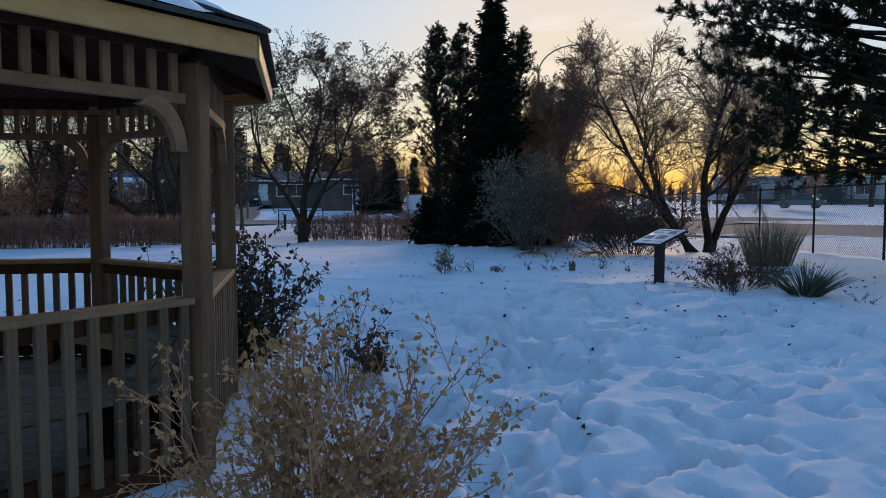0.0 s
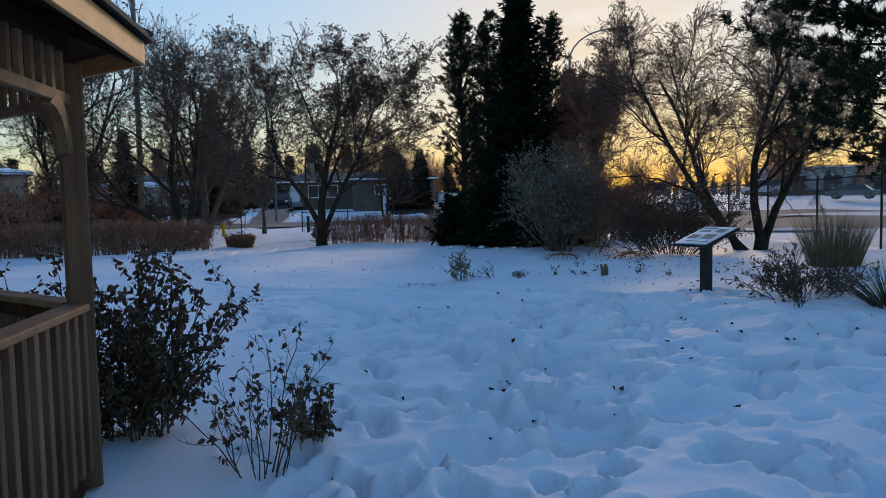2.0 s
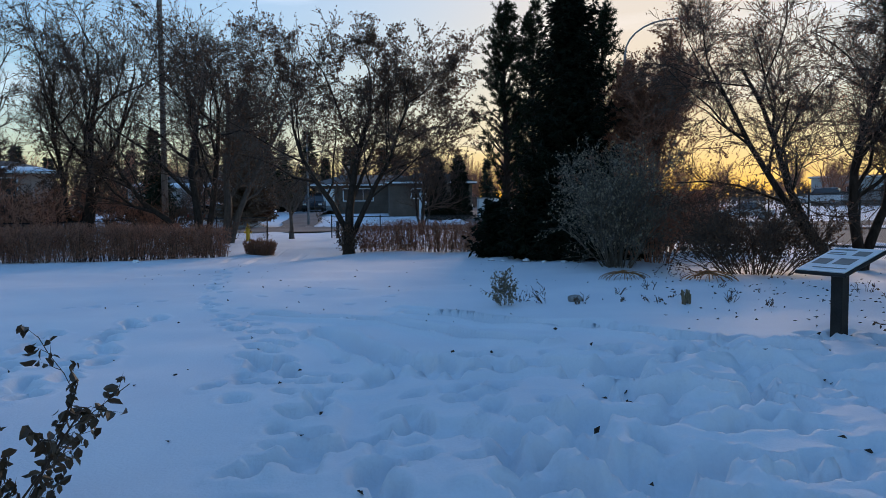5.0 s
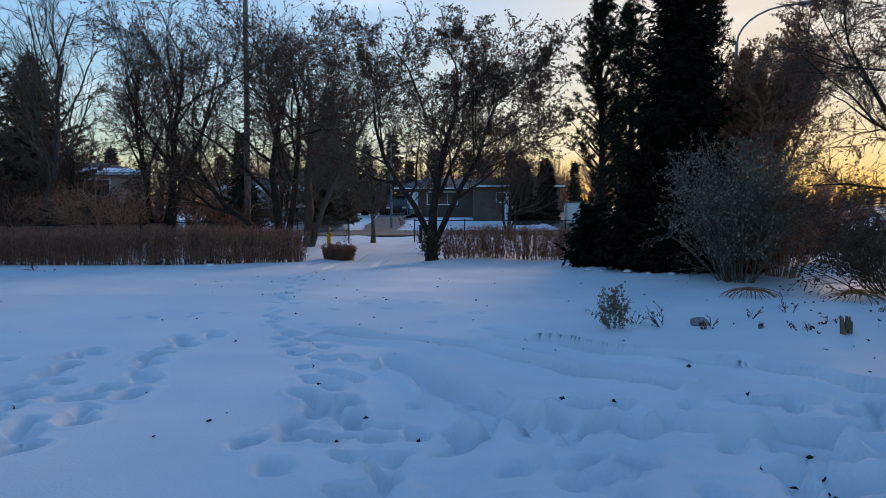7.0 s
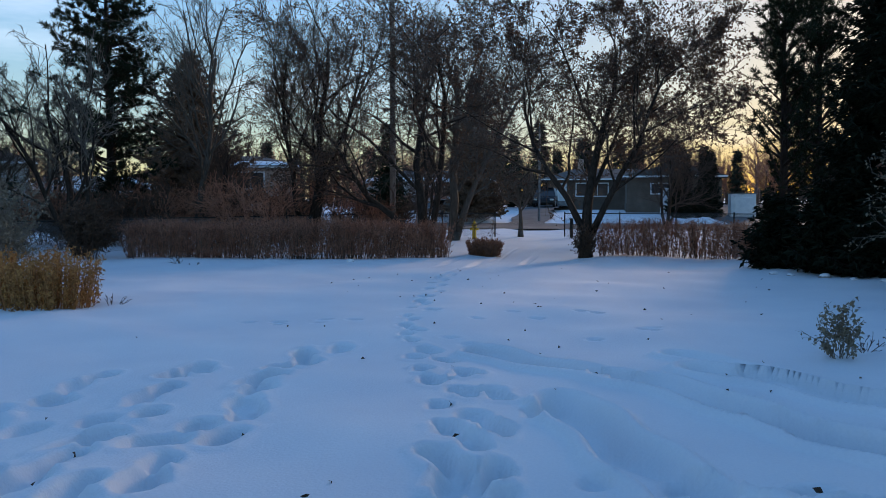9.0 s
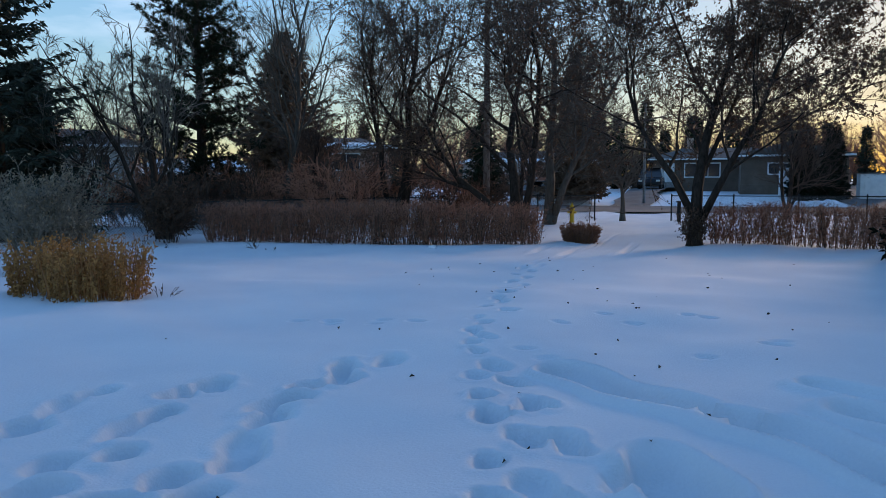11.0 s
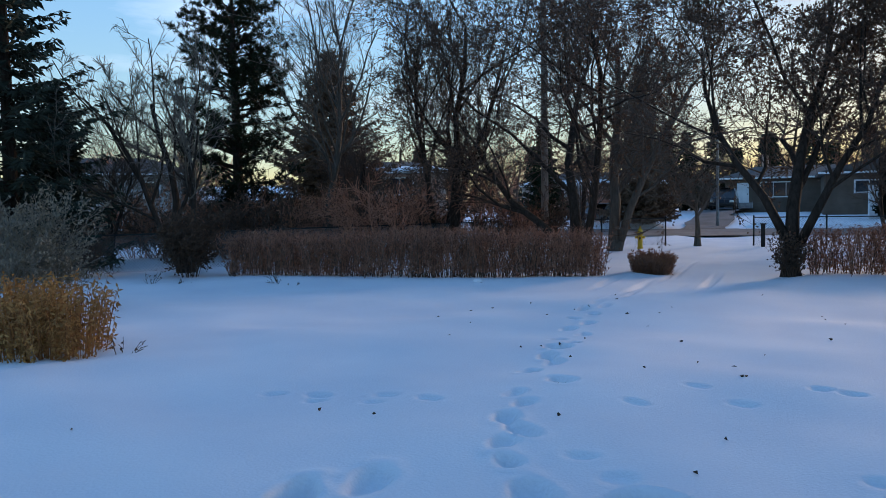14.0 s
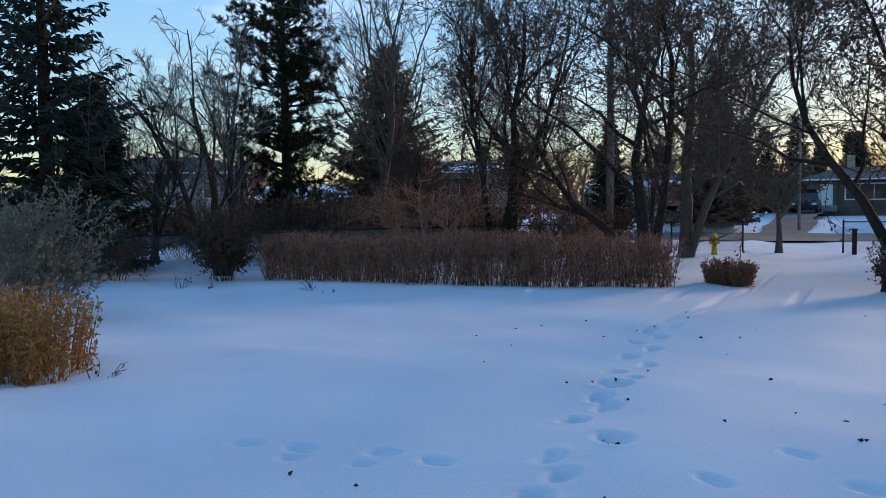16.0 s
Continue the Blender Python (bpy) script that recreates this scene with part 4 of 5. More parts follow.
build_sign()
tuft("yucca", 7.25, 9.95, 0.4, 0.68, 190, 0.026, YUCCA, 21, "spiky green yucca standing in thin snow", "plant", 0.95)
tuft("ornamental_grass", 10.2, 15.3, 0.9, 1.3, 1700, 0.006, BLADE, 22, "tall clump of dry buff ornamental grass", "grass", 0.28, None, 0.5)
shrub("dry_shrub", 6.95, 11.3, 0.8, 0.7, 0.75, 34, dict(SHRUB, thin=0.003), 23, TWIG, "low dry reddish shrub with withered leaves", LEAF_BROWN, 1, 0.045, 0.9, keep=0.3, r=0.006)
shrub("dry_shrub", 9.0, 19.9, 1.9, 1.2, 1.75, 52, SHRUB, 24, TWIG, "wide dark twiggy shrub with a few brown leaves", LEAF_BROWN, 1, 0.06, 0.8, r=0.012)
shrub("silver_shrub", 7.0, 22.8, 1.35, 1.3, 2.9, 46, SHRUB, 25, TWIG_GREY, "large silvery-grey shrub with persistent leaves", LEAF_SILVER, 1, 0.07, 0.75, r=0.016, foot=0.25)
shrub("dry_shrub", 8.4, 24.2, 1.4, 1.3, 3.0, 40, SHRUB, 26, TWIG_RED, "tall rusty-brown bare shrub", LEAF_RED, 1, 0.06, 0.6, r=0.015)
shrub("seedling_shrub", 3.15, 16.75, 0.16, 0.16, 0.62, 9, dict(SHRUB, thin=0.003, levels=3), 27, TWIG_PALE, "small grey shrub with snow about its foot", LEAF_SILVER, 2, 0.05, 0.5, r=0.005)
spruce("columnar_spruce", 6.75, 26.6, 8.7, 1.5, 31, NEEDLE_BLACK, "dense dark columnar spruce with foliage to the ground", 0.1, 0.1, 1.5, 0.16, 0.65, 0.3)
pine("pine_tree", 6.1, 34.0, 9.0, 2.5, 32, NEEDLE, "slender dark pine behind the spruce", 1.5, 0.4, 5, 0.17, 11, 0.14, 0.8, tufts=5, lift=0.6)
pine("pine_tree", 7.6, 36.0, 9.4, 2.1, 33, NEEDLE, "slender dark pine behind the spruce", 2.0, 0.4, 5, 0.17, 11, 0.14, 0.8, tufts=5, lift=0.6)
pine("pine_tree", 10.2, 35.0, 9.0, 2.5, 34, NEEDLE, "slender dark pine behind the spruce", 2.0, 0.4, 5, 0.17, 11, 0.14, 0.8, tufts=5, lift=0.6)
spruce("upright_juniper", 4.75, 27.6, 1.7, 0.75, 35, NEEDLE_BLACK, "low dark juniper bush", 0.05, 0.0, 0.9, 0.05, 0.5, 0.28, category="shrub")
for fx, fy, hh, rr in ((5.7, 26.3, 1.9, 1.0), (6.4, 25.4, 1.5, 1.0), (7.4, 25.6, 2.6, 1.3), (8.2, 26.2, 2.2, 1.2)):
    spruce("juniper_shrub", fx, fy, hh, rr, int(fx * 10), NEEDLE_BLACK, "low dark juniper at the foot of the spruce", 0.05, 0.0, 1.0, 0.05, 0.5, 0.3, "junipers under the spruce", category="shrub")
for fx, fy, hh, sd in ((9.6, 28.6, 2.2, 261), (10.9, 29.4, 1.9, 262), (12.3, 30.0, 2.0, 263)):
    shrub("dry_shrub", fx, fy, 1.2, 1.1, hh, 30, SHRUB, sd, TWIG, "tangled brown shrub with withered leaves in the bed", LEAF_BROWN, 2, 0.06, 0.8, r=0.01, group="tangled shrubs in the bed")
RED_T = dict(TREE, kids=[10, 7, 6, 7], up=[0.05, 0.16, 0.1, 0.02, 0.0], angle=[(15, 35), (20, 45), (25, 60)])
bare_tree("tree", 9.3, 27.2, [(0, 0, -0.03, 0, 4.4, 0.09), (0.25, 0.1, 0.12, 0, 4.0, 0.07), (-0.2, 0, -0.16, 0.05, 4.0, 0.07)], RED_T, 41, BARK_RED, TWIG_RED, "upright multi-stemmed tree with reddish dead leaves", LEAF_RED, 3, 0.07)
CRAB = dict(TREE, kids=[9, 8, 8, 7], thin=0.007, bend=0.3, up=[0.03, 0.05, 0.03, -0.02, -0.06], taper=0.32, ratio=[0.62, 0.6, 0.58, 0.6])
bare_tree("crabapple_tree", 11.7, 20.7, [(0.1, 0, 0.05, 0.0, 4.8, 0.125), (-0.35, 0.1, -0.5, 0.1, 5.2, 0.1), (-0.15, 0.2, -0.9, 0.0, 4.8, 0.10), (0.2, 0.1, 0.4, 0.2, 4.8, 0.12)], CRAB, 42, BARK, TWIG, "spreading crabapple tree with shrivelled leaves and fruit", LEAF_RED, 1, 0.055)
pine("pine_tree", 11.0, 11.9, 10.5, 5.2, 43, NEEDLE, "big dark pine with long needle tufts", 1.7, 0.36, 9, 0.15, 18, 0.24, 0.4, tufts=7)

# ---- hedges and the trees about the gateway ----
hedge("hedge", (-12.8, 27.9), (-3.75, 29.9), 1.15, 1.25, 51, "clipped leafless hedge of reddish twigs in snow", 2.1)
hedge("hedge.001", (0.55, 31.7), (5.0, 30.8), 1.0, 1.2, 52, "clipped leafless hedge of reddish-brown twigs", 1.5)
DENSE = dict(TREE, kids=[9, 7, 6, 6], bend=0.3, taper=0.28)
bare_tree("ornamental_apple_tree", 0.15, 31.1, [(0, 0, -0.04, 0, 6.2, 0.17), (0.1, 0.0, -0.5, 0.0, 5.4, 0.11, 0.85), (-0.1, 0.04, 0.6, 0.0, 5.0, 0.11, 0.7)], dict(DENSE, kids=[10, 9, 7, 6], up=[0.08, 0.09, 0.05, 0, -0.05]), 53, BARK, TWIG, "forking apple tree with clinging dark leaves", LEAF_BROWN, 3, 0.085)
shrub("sucker_shoots", 0.12, 30.85, 0.4, 0.35, 1.0, 26, dict(SHRUB, levels=3, kids=[6, 4]), 531, TWIG, "dense brown suckers round the foot of the apple tree", LEAF_BROWN, 2, 0.06, 0.4, r=0.008)
bare_tree("ornamental_apple_tree", -5.9, 36.0, [(0, 0, -0.12, 0, 7.2, 0.19), (-0.1, 0.0, -0.75, 0.0, 6.2, 0.14), (0.1, 0.1, 0.2, 0.0, 7.2, 0.14)], dict(DENSE, up=[0.08, 0.09, 0.05, 0, -0.05]), 54, BARK, TWIG, "leaning dark apple tree with clinging dark leaves", LEAF_BROWN, 2, 0.085)
bare_tree("ash_tree", -5.6, 39.8, [(0, 0, -0.05, 0, 7.0, 0.2), (0.06, 0.0, 0.35, 0.0, 6.0, 0.15)], TREE, 55, BARK_PALE, TWIG_GREY, "forked bare tree with pale grey bark")
bare_tree("elm_tree", -11.0, 37.2, [(0, 0, 0.0, 0, 7.6, 0.18), (0.2, 0.1, 0.15, 0.0, 7.2, 0.13), (-0.2, 0, -0.22, 0, 7.0, 0.12)], dict(DENSE, up=[0.08, 0.12, 0.06, 0.02, 0]), 56, BARK, TWIG, "tall tree with dark upswept branches and clinging leaves", LEAF_BROWN, 1, 0.09)
bare_tree("ash_tree", -15.3, 36.0, [(0, 0, 0.0, 0, 7.2, 0.14)], dict(TREE, kids=[12, 7, 5, 6], up=[0.04, 0.12, 0.05, 0.02, 0]), 57, BARK_PALE, TWIG_GREY, "bare young ash tree with pale grey bark")
bare_tree("sapling", -3.0, 42.0, [(0, 0, 0.0, 0, 1.5, 0.11)], dict(TREE, levels=4, limb_levels=1, kids=[14, 10, 8], ratio=[1.25, 0.5, 0.5], angle=[(22, 48), (25, 50), (25, 60)], up=[0.05, 0.12, 0.08, 0.0], first=[0.5, 0.15, 0.1], thin=0.006), 58, BARK_PALE, TWIG_GREY, "small round-headed bare street tree")
bare_tree("willow_tree", -14.6, 28.2, [(0, 0, -0.3, 0, 4.6, 0.12), (0.2, 0, -0.05, 0.1, 4.6, 0.09), (-0.1, 0, -0.45, 0.1, 4.6, 0.09)], dict(TREE, kids=[7, 6, 5, 6], up=[0.03, 0.12, 0.1, 0.05, 0]), 59, BARK, TWIG_GREY, "bare leaning willow with several thin trunks")
pine("scots_pine", -18.5, 35.2, 11.5, 3.2, 61, NEEDLE, "tall Scots pine with tufted dark foliage", 1.6, 0.5, 7, 0.18, 14, 0.2, 0.55, tufts=6)
spruce("spruce_tree", -21.0, 45.5, 9.6, 4.3, 62, NEEDLE_RUST, "broad spruce with brownish foliage", 0.8, 0.3, 1.1, 0.16, 0.9, 0.4)
spruce("spruce_tree", -18.6, 26.2, 12.5, 3.0, 63, NEEDLE_BLUE, "tall blue-green spruce with drooping branches", 0.7, 0.3, 0.85, 0.2, 0.8, 0.38)
spruce("spruce_tree", -19.6, 28.4, 5.4, 1.5, 64, NEEDLE_BLUE, "dark young spruce beside the fence", 0.3, 0.2, 1.1, 0.1, 0.8, 0.3)
spruce("spruce_tree", -8.3, 60.5, 10.0, 2.6, 65, NEEDLE_RUST, "tall spruce with brownish foliage across the street", 0.8, 0.25, 1.0, 0.16, 0.9, 0.45)
shrub("evergreen_shrub", -13.6, 27.3, 0.55, 0.5, 1.7, 24, SHRUB, 66, TWIG, "upright dark brown shrub at the end of the hedge", LEAF_BROWN, 3, 0.07, 0.5, r=0.01)
shrub("willow_shrub", -11.5, 21.0, 1.0, 1.1, 1.9, 42, SHRUB, 67, TWIG_PALE, "rounded grey willow shrub of dense fine twigs", LEAF_SILVER, 1, 0.06, 0.7, r=0.01)
tuft("goldenrod", -7.9, 18.7, 0.75, 1.08, 200, 0.02, BLADE_BROWN, 68, "clump of dry golden-brown perennials in the snow", "plant", 0.14, LEAF_TAN, 0.9)
tuft("goldenrod", -8.9, 18.9, 0.7, 1.0, 180, 0.02, BLADE_BROWN, 69, "clump of dry golden-brown perennials in the snow", "plant", 0.14, LEAF_TAN, 0.9)
tuft("dead_perennial", -2.85, 31.0, 0.8, 0.66, 260, 0.026, BLADE_BROWN, 70, "round bundle of cut tan perennial stalks", "plant", 0.36, LEAF_RED, 0.42)


def hoop_dome(x, y, w, h, seed):
    """Dry stems bent over into a low dome."""
    rnd = random.Random(seed)
    s = root("bent_stalk_dome", x, y, "low dome of dry bent stems over the snow", "plant", "bent stalk domes")
    g = Geo()
    for k in range(16):
        a = 3.1416 * k / 16 + rnd.uniform(-0.1, 0.1)
        u = Vector((math.cos(a), math.sin(a), 0))
        q = rnd.uniform(0.75, 1.05)
        g.tube([u * (w * q * math.cos(b)) + Vector((0, 0, h * q * math.sin(b) - 0.03)) for b in [3.1416 * i / 8 for i in range(9)]], [0.006] * 9, 4)
    gpart("stalk", g, BLADE_BROWN, s)


hoop_dome(6.2, 19.9, 0.55, 0.2, 1)
hoop_dome(7.6, 19.0, 0.6, 0.22, 2)


# ---- fences ----
def chain_fence(name, points, h, label, seed, skip=()):
    """Posts, a top rail and diagonal wires between them."""
    rnd = random.Random(seed)
    x0, y0 = points[0]
    base = root(name, x0, y0, label, "fence", z=0.0)
    wire = Geo()
    posts = []
    for (ax, ay), (bx, by) in zip(points, points[1:]):
        n = max(1, round(math.hypot(bx - ax, by - ay) / 2.6))
        posts += [(ax + (bx - ax) * i / n, ay + (by - ay) * i / n) for i in range(n)]
    posts.append(points[-1])
    pg = Geo()
    pg.tube([Vector((0, 0, -0.2)), Vector((0, 0, h + 0.06)), Vector((0, 0, h + 0.09))], [0.03, 0.03, 0.012], 7)
    pm = pg.mesh("post", STEEL_DARK)
    for i, (x, y) in enumerate(posts):
        shared("post", pm, base, Matrix.Translation((x - x0, y - y0, height(x, y))))
    for i, ((ax, ay), (bx, by)) in enumerate(zip(posts, posts[1:])):
        if i in skip:
            continue
        a = Vector((ax - x0, ay - y0, height(ax, ay)))
        b = Vector((bx - x0, by - y0, height(bx, by)))
        g = Geo()
        g.tube([a + Vector((0, 0, h)), b + Vector((0, 0, h))], [0.022, 0.022], 6)
        gpart("top_rail", g, STEEL_DARK, base)
        ln = (b - a).length
        n = int(ln / 0.085)
        run = h / ln
        for k in range(-int(n * run), n + 1):
            for sg in (0, 1):
                s0, s1 = k / n, k / n + run
                z0, z1 = 0.04, h
                if s0 < 0:
                    z0 = 0.04 + (-s0 / run) * h
                    s0 = 0
                if s1 > 1:
                    z1 = h - (s1 - 1) / run * h
                    s1 = 1
                if z1 <= z0:
                    continue
                p = a.lerp(b, s0 if sg == 0 else 1 - s0) + Vector((0, 0, z0))
                q = a.lerp(b, s1 if sg == 0 else 1 - s1) + Vector((0, 0, z1))
                wire.tube([p, q], [0.004, 0.004], 3, cap=False)
    gpart("wire_mesh", wire, STEEL, base)
    return base


chain_fence("chain_link_fence", [(15.8, 8.0), (13.6, 15.9), (14.6, 30.0), (15.2, 41.8)], 1.8, "tall galvanised chain-link fence along the park edge", 1)
chain_fence("chain_link_fence", [(-22.5, 17.5), (-18.6, 23.6), (-15.1, 29.0), (-12.9, 34.0), (-8.6, 40.3), (-4.2, 42.4)], 1.05, "low dark chain-link fence behind the hedge", 2)
chain_fence("chain_link_fence", [(-1.1, 42.4), (6.0, 42.6), (14.8, 42.2)], 1.05, "low dark chain-link fence behind the hedge", 3)


def build_hydrant(x, y):
    h = root("fire_hydrant", x, y, "yellow fire hydrant standing in snow beside the street", "hydrant")
    g = Geo()
    prof = [(-0.1, 0.11), (0.05, 0.11), (0.06, 0.09), (0.5, 0.09), (0.51, 0.12), (0.56, 0.12), (0.57, 0.1), (0.68, 0.075), (0.73, 0.03), (0.74, 0.028), (0.8, 0.028)]
    g.tube([Vector((0, 0, z)) for z, r in prof], [r for z, r in prof], 12)
    gpart("barrel", g, YELLOW, h)
    for d in ((1, 0), (-1, 0), (0, -1)):
        g = Geo()
        v = Vector((d[0], d[1], 0))
        g.tube([v * 0.07 + Vector((0, 0, 0.4)), v * 0.15 + Vector((0, 0, 0.4)), v * 0.155 + Vector((0, 0, 0.4)), v * 0.18 + Vector((0, 0, 0.4))], [0.045, 0.045, 0.058, 0.05], 8)
        gpart("outlet", g, YELLOW, h)


build_hydrant(-4.85, 40.7)


def build_marker(x, y):
    m = root("bollard", x, y, "short dark timber post with a flat cap by the gateway", "bollard")
    part("post", bevel_box((0.14, 0.14, 0.95), 0.01, (0, 0, 0.35)), STEEL_DARK, m)
    part("cap", bevel_box((0.22, 0.2, 0.04), 0.01, (0, 0, 0.84)), STEEL_DARK, m)


build_marker(-0.75, 41.4)


def street_lamp(x, y, h, arm, turn, label):
    s = root("street_lamp", x, y, label, "street lamp", turn=turn)
    g = Geo()
    g.tube([Vector((0, 0, -0.1)), Vector((0, 0, h * 0.5)), Vector((0, 0, h - 1.3))], [0.09, 0.075, 0.055], 8)
    gpart("pole", g, STEEL, s)
    g = Geo()
    pts = [Vector((arm * (1 - math.cos(a)) * 0.9, 0, h - 1.3 + 1.25 * math.sin(a))) for a in [math.pi / 2 * i / 7 for i in range(8)]] + [Vector((arm, 0, h - 0.03))]
    g.tube(pts, [0.032] * 9, 6)
    gpart("arm", g, STEEL, s)
    head = part("head", bevel_box((0.62, 0.26, 0.13), 0.04, (arm + 0.25, 0, h - 0.03)), STEEL, s)
    part("lens", bevel_box((0.4, 0.2, 0.03), 0.01, (arm + 0.25, 0, h - 0.11)), LENS, s)


street_lamp(10.6, 33.4, 8.6, 2.0, -12, "tall grey street lamp with a curved arm")
street_lamp(-4.0, 62.5, 8.0, 2.0, 180, "tall grey street lamp across the street")


def utility_pole(x, y, h, label):
    s = root("utility_pole", x, y, label, "utility pole", turn=35)
    g = Geo()
    g.tube([Vector((0, 0, -0.2)), Vector((0.03, 0, h * 0.5)), Vector((0, 0, h))], [0.17, 0.145, 0.11], 10)
    gpart("pole", g, POLE_WOOD, s, smooth=True)
    part("crossarm", bevel_box((2.4, 0.1, 0.12), 0.01, (0, 0.14, h - 0.5)), POLE_WOOD, s)
    for sx in (-1.0, -0.4, 0.4, 1.0):
        g = Geo()
        g.tube([Vector((sx, 0.14, h - 0.44)), Vector((sx, 0.14, h - 0.36)), Vector((sx, 0.14, h - 0.28))], [0.03, 0.05, 0.025], 8)
        gpart("insulator", g, STEEL, s)


utility_pole(-9.6, 44.6, 16.0, "weathered wooden utility pole beside the street")


# ---- houses and cars across the street ----
def window_on(parent, x, z, w, h, y, panes=2):
    f = part("window", bevel_box((w + 0.16, 0.07, h + 0.16), 0.01, (x, y - 0.02, z)), TRIM, parent, "white-framed window")
    for i in range(panes):
        pw = w / panes - 0.05
        part("pane", bevel_box((pw, 0.02, h - 0.04), 0, (x - w / 2 + (i + 0.5) * w / panes, y - 0.062, z)), GLASS, f)


def house(name, x, y, turn, w, d, eave, ridge, wall, label, windows, doors=(), hip=1.5, snow=0.0, chimney=None, over=0.5, gable_front=False):
    """A house with its front at local y = 0, facing -y."""
    s = root(name, x, y, label, "house", "houses across the street", turn)
    part("wall", bevel_box((w, d, eave + 0.6), 0.02, (0, d / 2, eave / 2 - 0.3)), wall, s)
    part("foundation", bevel_box((w + 0.06, d + 0.06, 0.9), 0.02, (0, d / 2, 0.0)), SIDING_G, s)
    g = Geo()
    a, b = w / 2 + over, d + over
    if gable_front:
        lo = [(-a, -over, eave - 0.1), (a, -over, eave - 0.1), (a, b, eave - 0.1), (-a, b, eave - 0.1)]
        hi = [(0, -over, ridge), (0, b, ridge)]
        g.v = lo + [(q[0], q[1], q[2] + 0.2) for q in lo] + [(0, -over, ridge + 0.2), (0, b, ridge + 0.2), hi[0], hi[1]]
        g.f = [(0, 3, 2, 1), (4, 8, 9, 7), (5, 6, 9, 8), (0, 1, 5, 8, 4), (2, 3, 7, 9, 6), (0, 4, 7, 3), (1, 2, 6, 5)]
    else:
        lo = [(-a, -over, eave - 0.05), (a, -over, eave - 0.05), (a, b, eave - 0.05), (-a, b, eave - 0.05)]
        g.v = lo + [(q[0], q[1], q[2] + 0.18) for q in lo] + [(-a + hip, d / 2, ridge), (a - hip, d / 2, ridge)]
        g.f = [(0, 3, 2, 1), (4, 5, 9, 8), (6, 7, 8, 9), (5, 6, 9), (7, 4, 8), (0, 1, 5, 4), (1, 2, 6, 5), (2, 3, 7, 6), (3, 0, 4, 7)]
    gpart("roof", g, ROOFING, s)
    part("gutter", bevel_box((2 * a, 0.1, 0.14), 0.02, (0, -over - 0.05, eave + 0.04)), TRIM, s)
    if snow:
        g = Geo()
        rnd = random.Random(int(w * 10))
        n, m = 18, 6
        for j in range(m + 1):
            for i in range(n + 1):
                t, u = i / n, j / m * snow
                zz = eave + 0.13 + (ridge - eave - 0.13) * u
                xx = (-a + hip * u + 0.15) * (1 - t) + (a - hip * u - 0.15) * t
                g.v.append((xx, -over + 0.08 + (d / 2 + over) * u, zz + (0.1 if 0 < i < n and 0 < j < m else 0.012) + rnd.uniform(0, 0.02)))
        for j in range(m):
            for i in range(n):
                k = j * (n + 1) + i
                g.f.append((k, k + 1, k + n + 2, k + n + 1))
        gpart("roof_snow", g, SNOW_CAP, s, "snow lying on the roof", True)
    for q in windows:
        window_on(s, q[0], q[1], q[2], q[3], 0.0, q[4] if len(q) > 4 else 2)
    for q in doors:
        dr = part("door", bevel_box((0.95, 0.1, 1.95), 0.01, (q, -0.13, 1.2)), TRIM, s)
        part("door_handle", bevel_box((0.05, 0.06, 0.12), 0.01, (q + 0.36, -0.2, 1.2)), STEEL_DARK, dr)
        part("step", bevel_box((1.6, 1.1, 0.5), 0.02, (q, -0.55, 0.22)), STONE, s)
    if chimney:
        part("chimney", bevel_box((0.6, 0.5, 1.6), 0.02, (chimney, d / 2, ridge + 0.2)), STUCCO_B, s)
    return s


house("bungalow", 0.6, 84, 2, 11.5, 9, 2.5, 3.7, SIDING_G, "low grey bungalow with a brown hipped roof and picture window", [(-1.4, 1.55, 3.0, 1.2, 3), (3.6, 1.6, 1.6, 1.0, 2)], [-4.3], 3.0, 0.0, -2.5)
part("wall", bevel_box((2.0, 0.12, 2.5), 0.02, (-4.5, -0.08, 1.15)), SIDING_G, bpy.data.objects["bungalow"], "dark stone cladding beside the door")
house("garage", 6.0, 74, 0, 7.5, 7, 2.6, 3.6, SIDING_G, "dark brown garage with one white-framed window", [(-0.9, 1.65, 1.75, 0.8, 2)], (), 1.5, 0.0, None, 0.4, True)
house("bungalow", -16.5, 82, 4, 13, 9, 2.4, 3.7, STUCCO_W, "long white bungalow with a low brown roof", [(-3.5, 1.5, 2.0, 1.1, 2), (0.4, 1.5, 1.2, 0.9, 2), (3.8, 1.5, 2.2, 1.1, 3)], [2.0], 3.0, 0.3, 1.5)
house("two_storey_house", -25.5, 58, 24, 9.5, 8, 3.9, 4.9, STUCCO_B, "two-storey beige stucco house behind the trees", [(-2.6, 3.0, 1.5, 1.1, 2), (1.6, 3.0, 1.8, 1.1, 2), (-2.2, 1.3, 1.8, 1.1, 2)], [1.4], 3.0, 0.35)
house("two_storey_house", -38.5, 47, 40, 9.5, 8, 3.9, 5.2, STUCCO_W, "white two-storey house with a dark low roof", [(-3.2, 2.9, 0.8, 1.0, 1), (-0.4, 2.9, 0.9, 1.0, 1), (2.8, 2.9, 0.9, 1.0, 1), (0.2, 1.0, 1.6, 0.9, 2)], (), 3.0, 0.0)
house("detached_garage", -33.0, 53.5, 35, 8, 7, 2.1, 3.3, STUCCO_B, "low garage with a snow-covered roof", [(-2.0, 1.3, 1.0, 0.7, 1)], (), 1.5, 0.95)
house("bungalow", -52, 33, 60, 12, 9, 3.0, 4.6, STUCCO_W, "white bungalow with a snowy roof beyond the spruces", [(-3, 1.9, 1.8, 1.2, 2), (2, 1.9, 1.8, 1.2, 2)], [0], 3.0, 0.9)
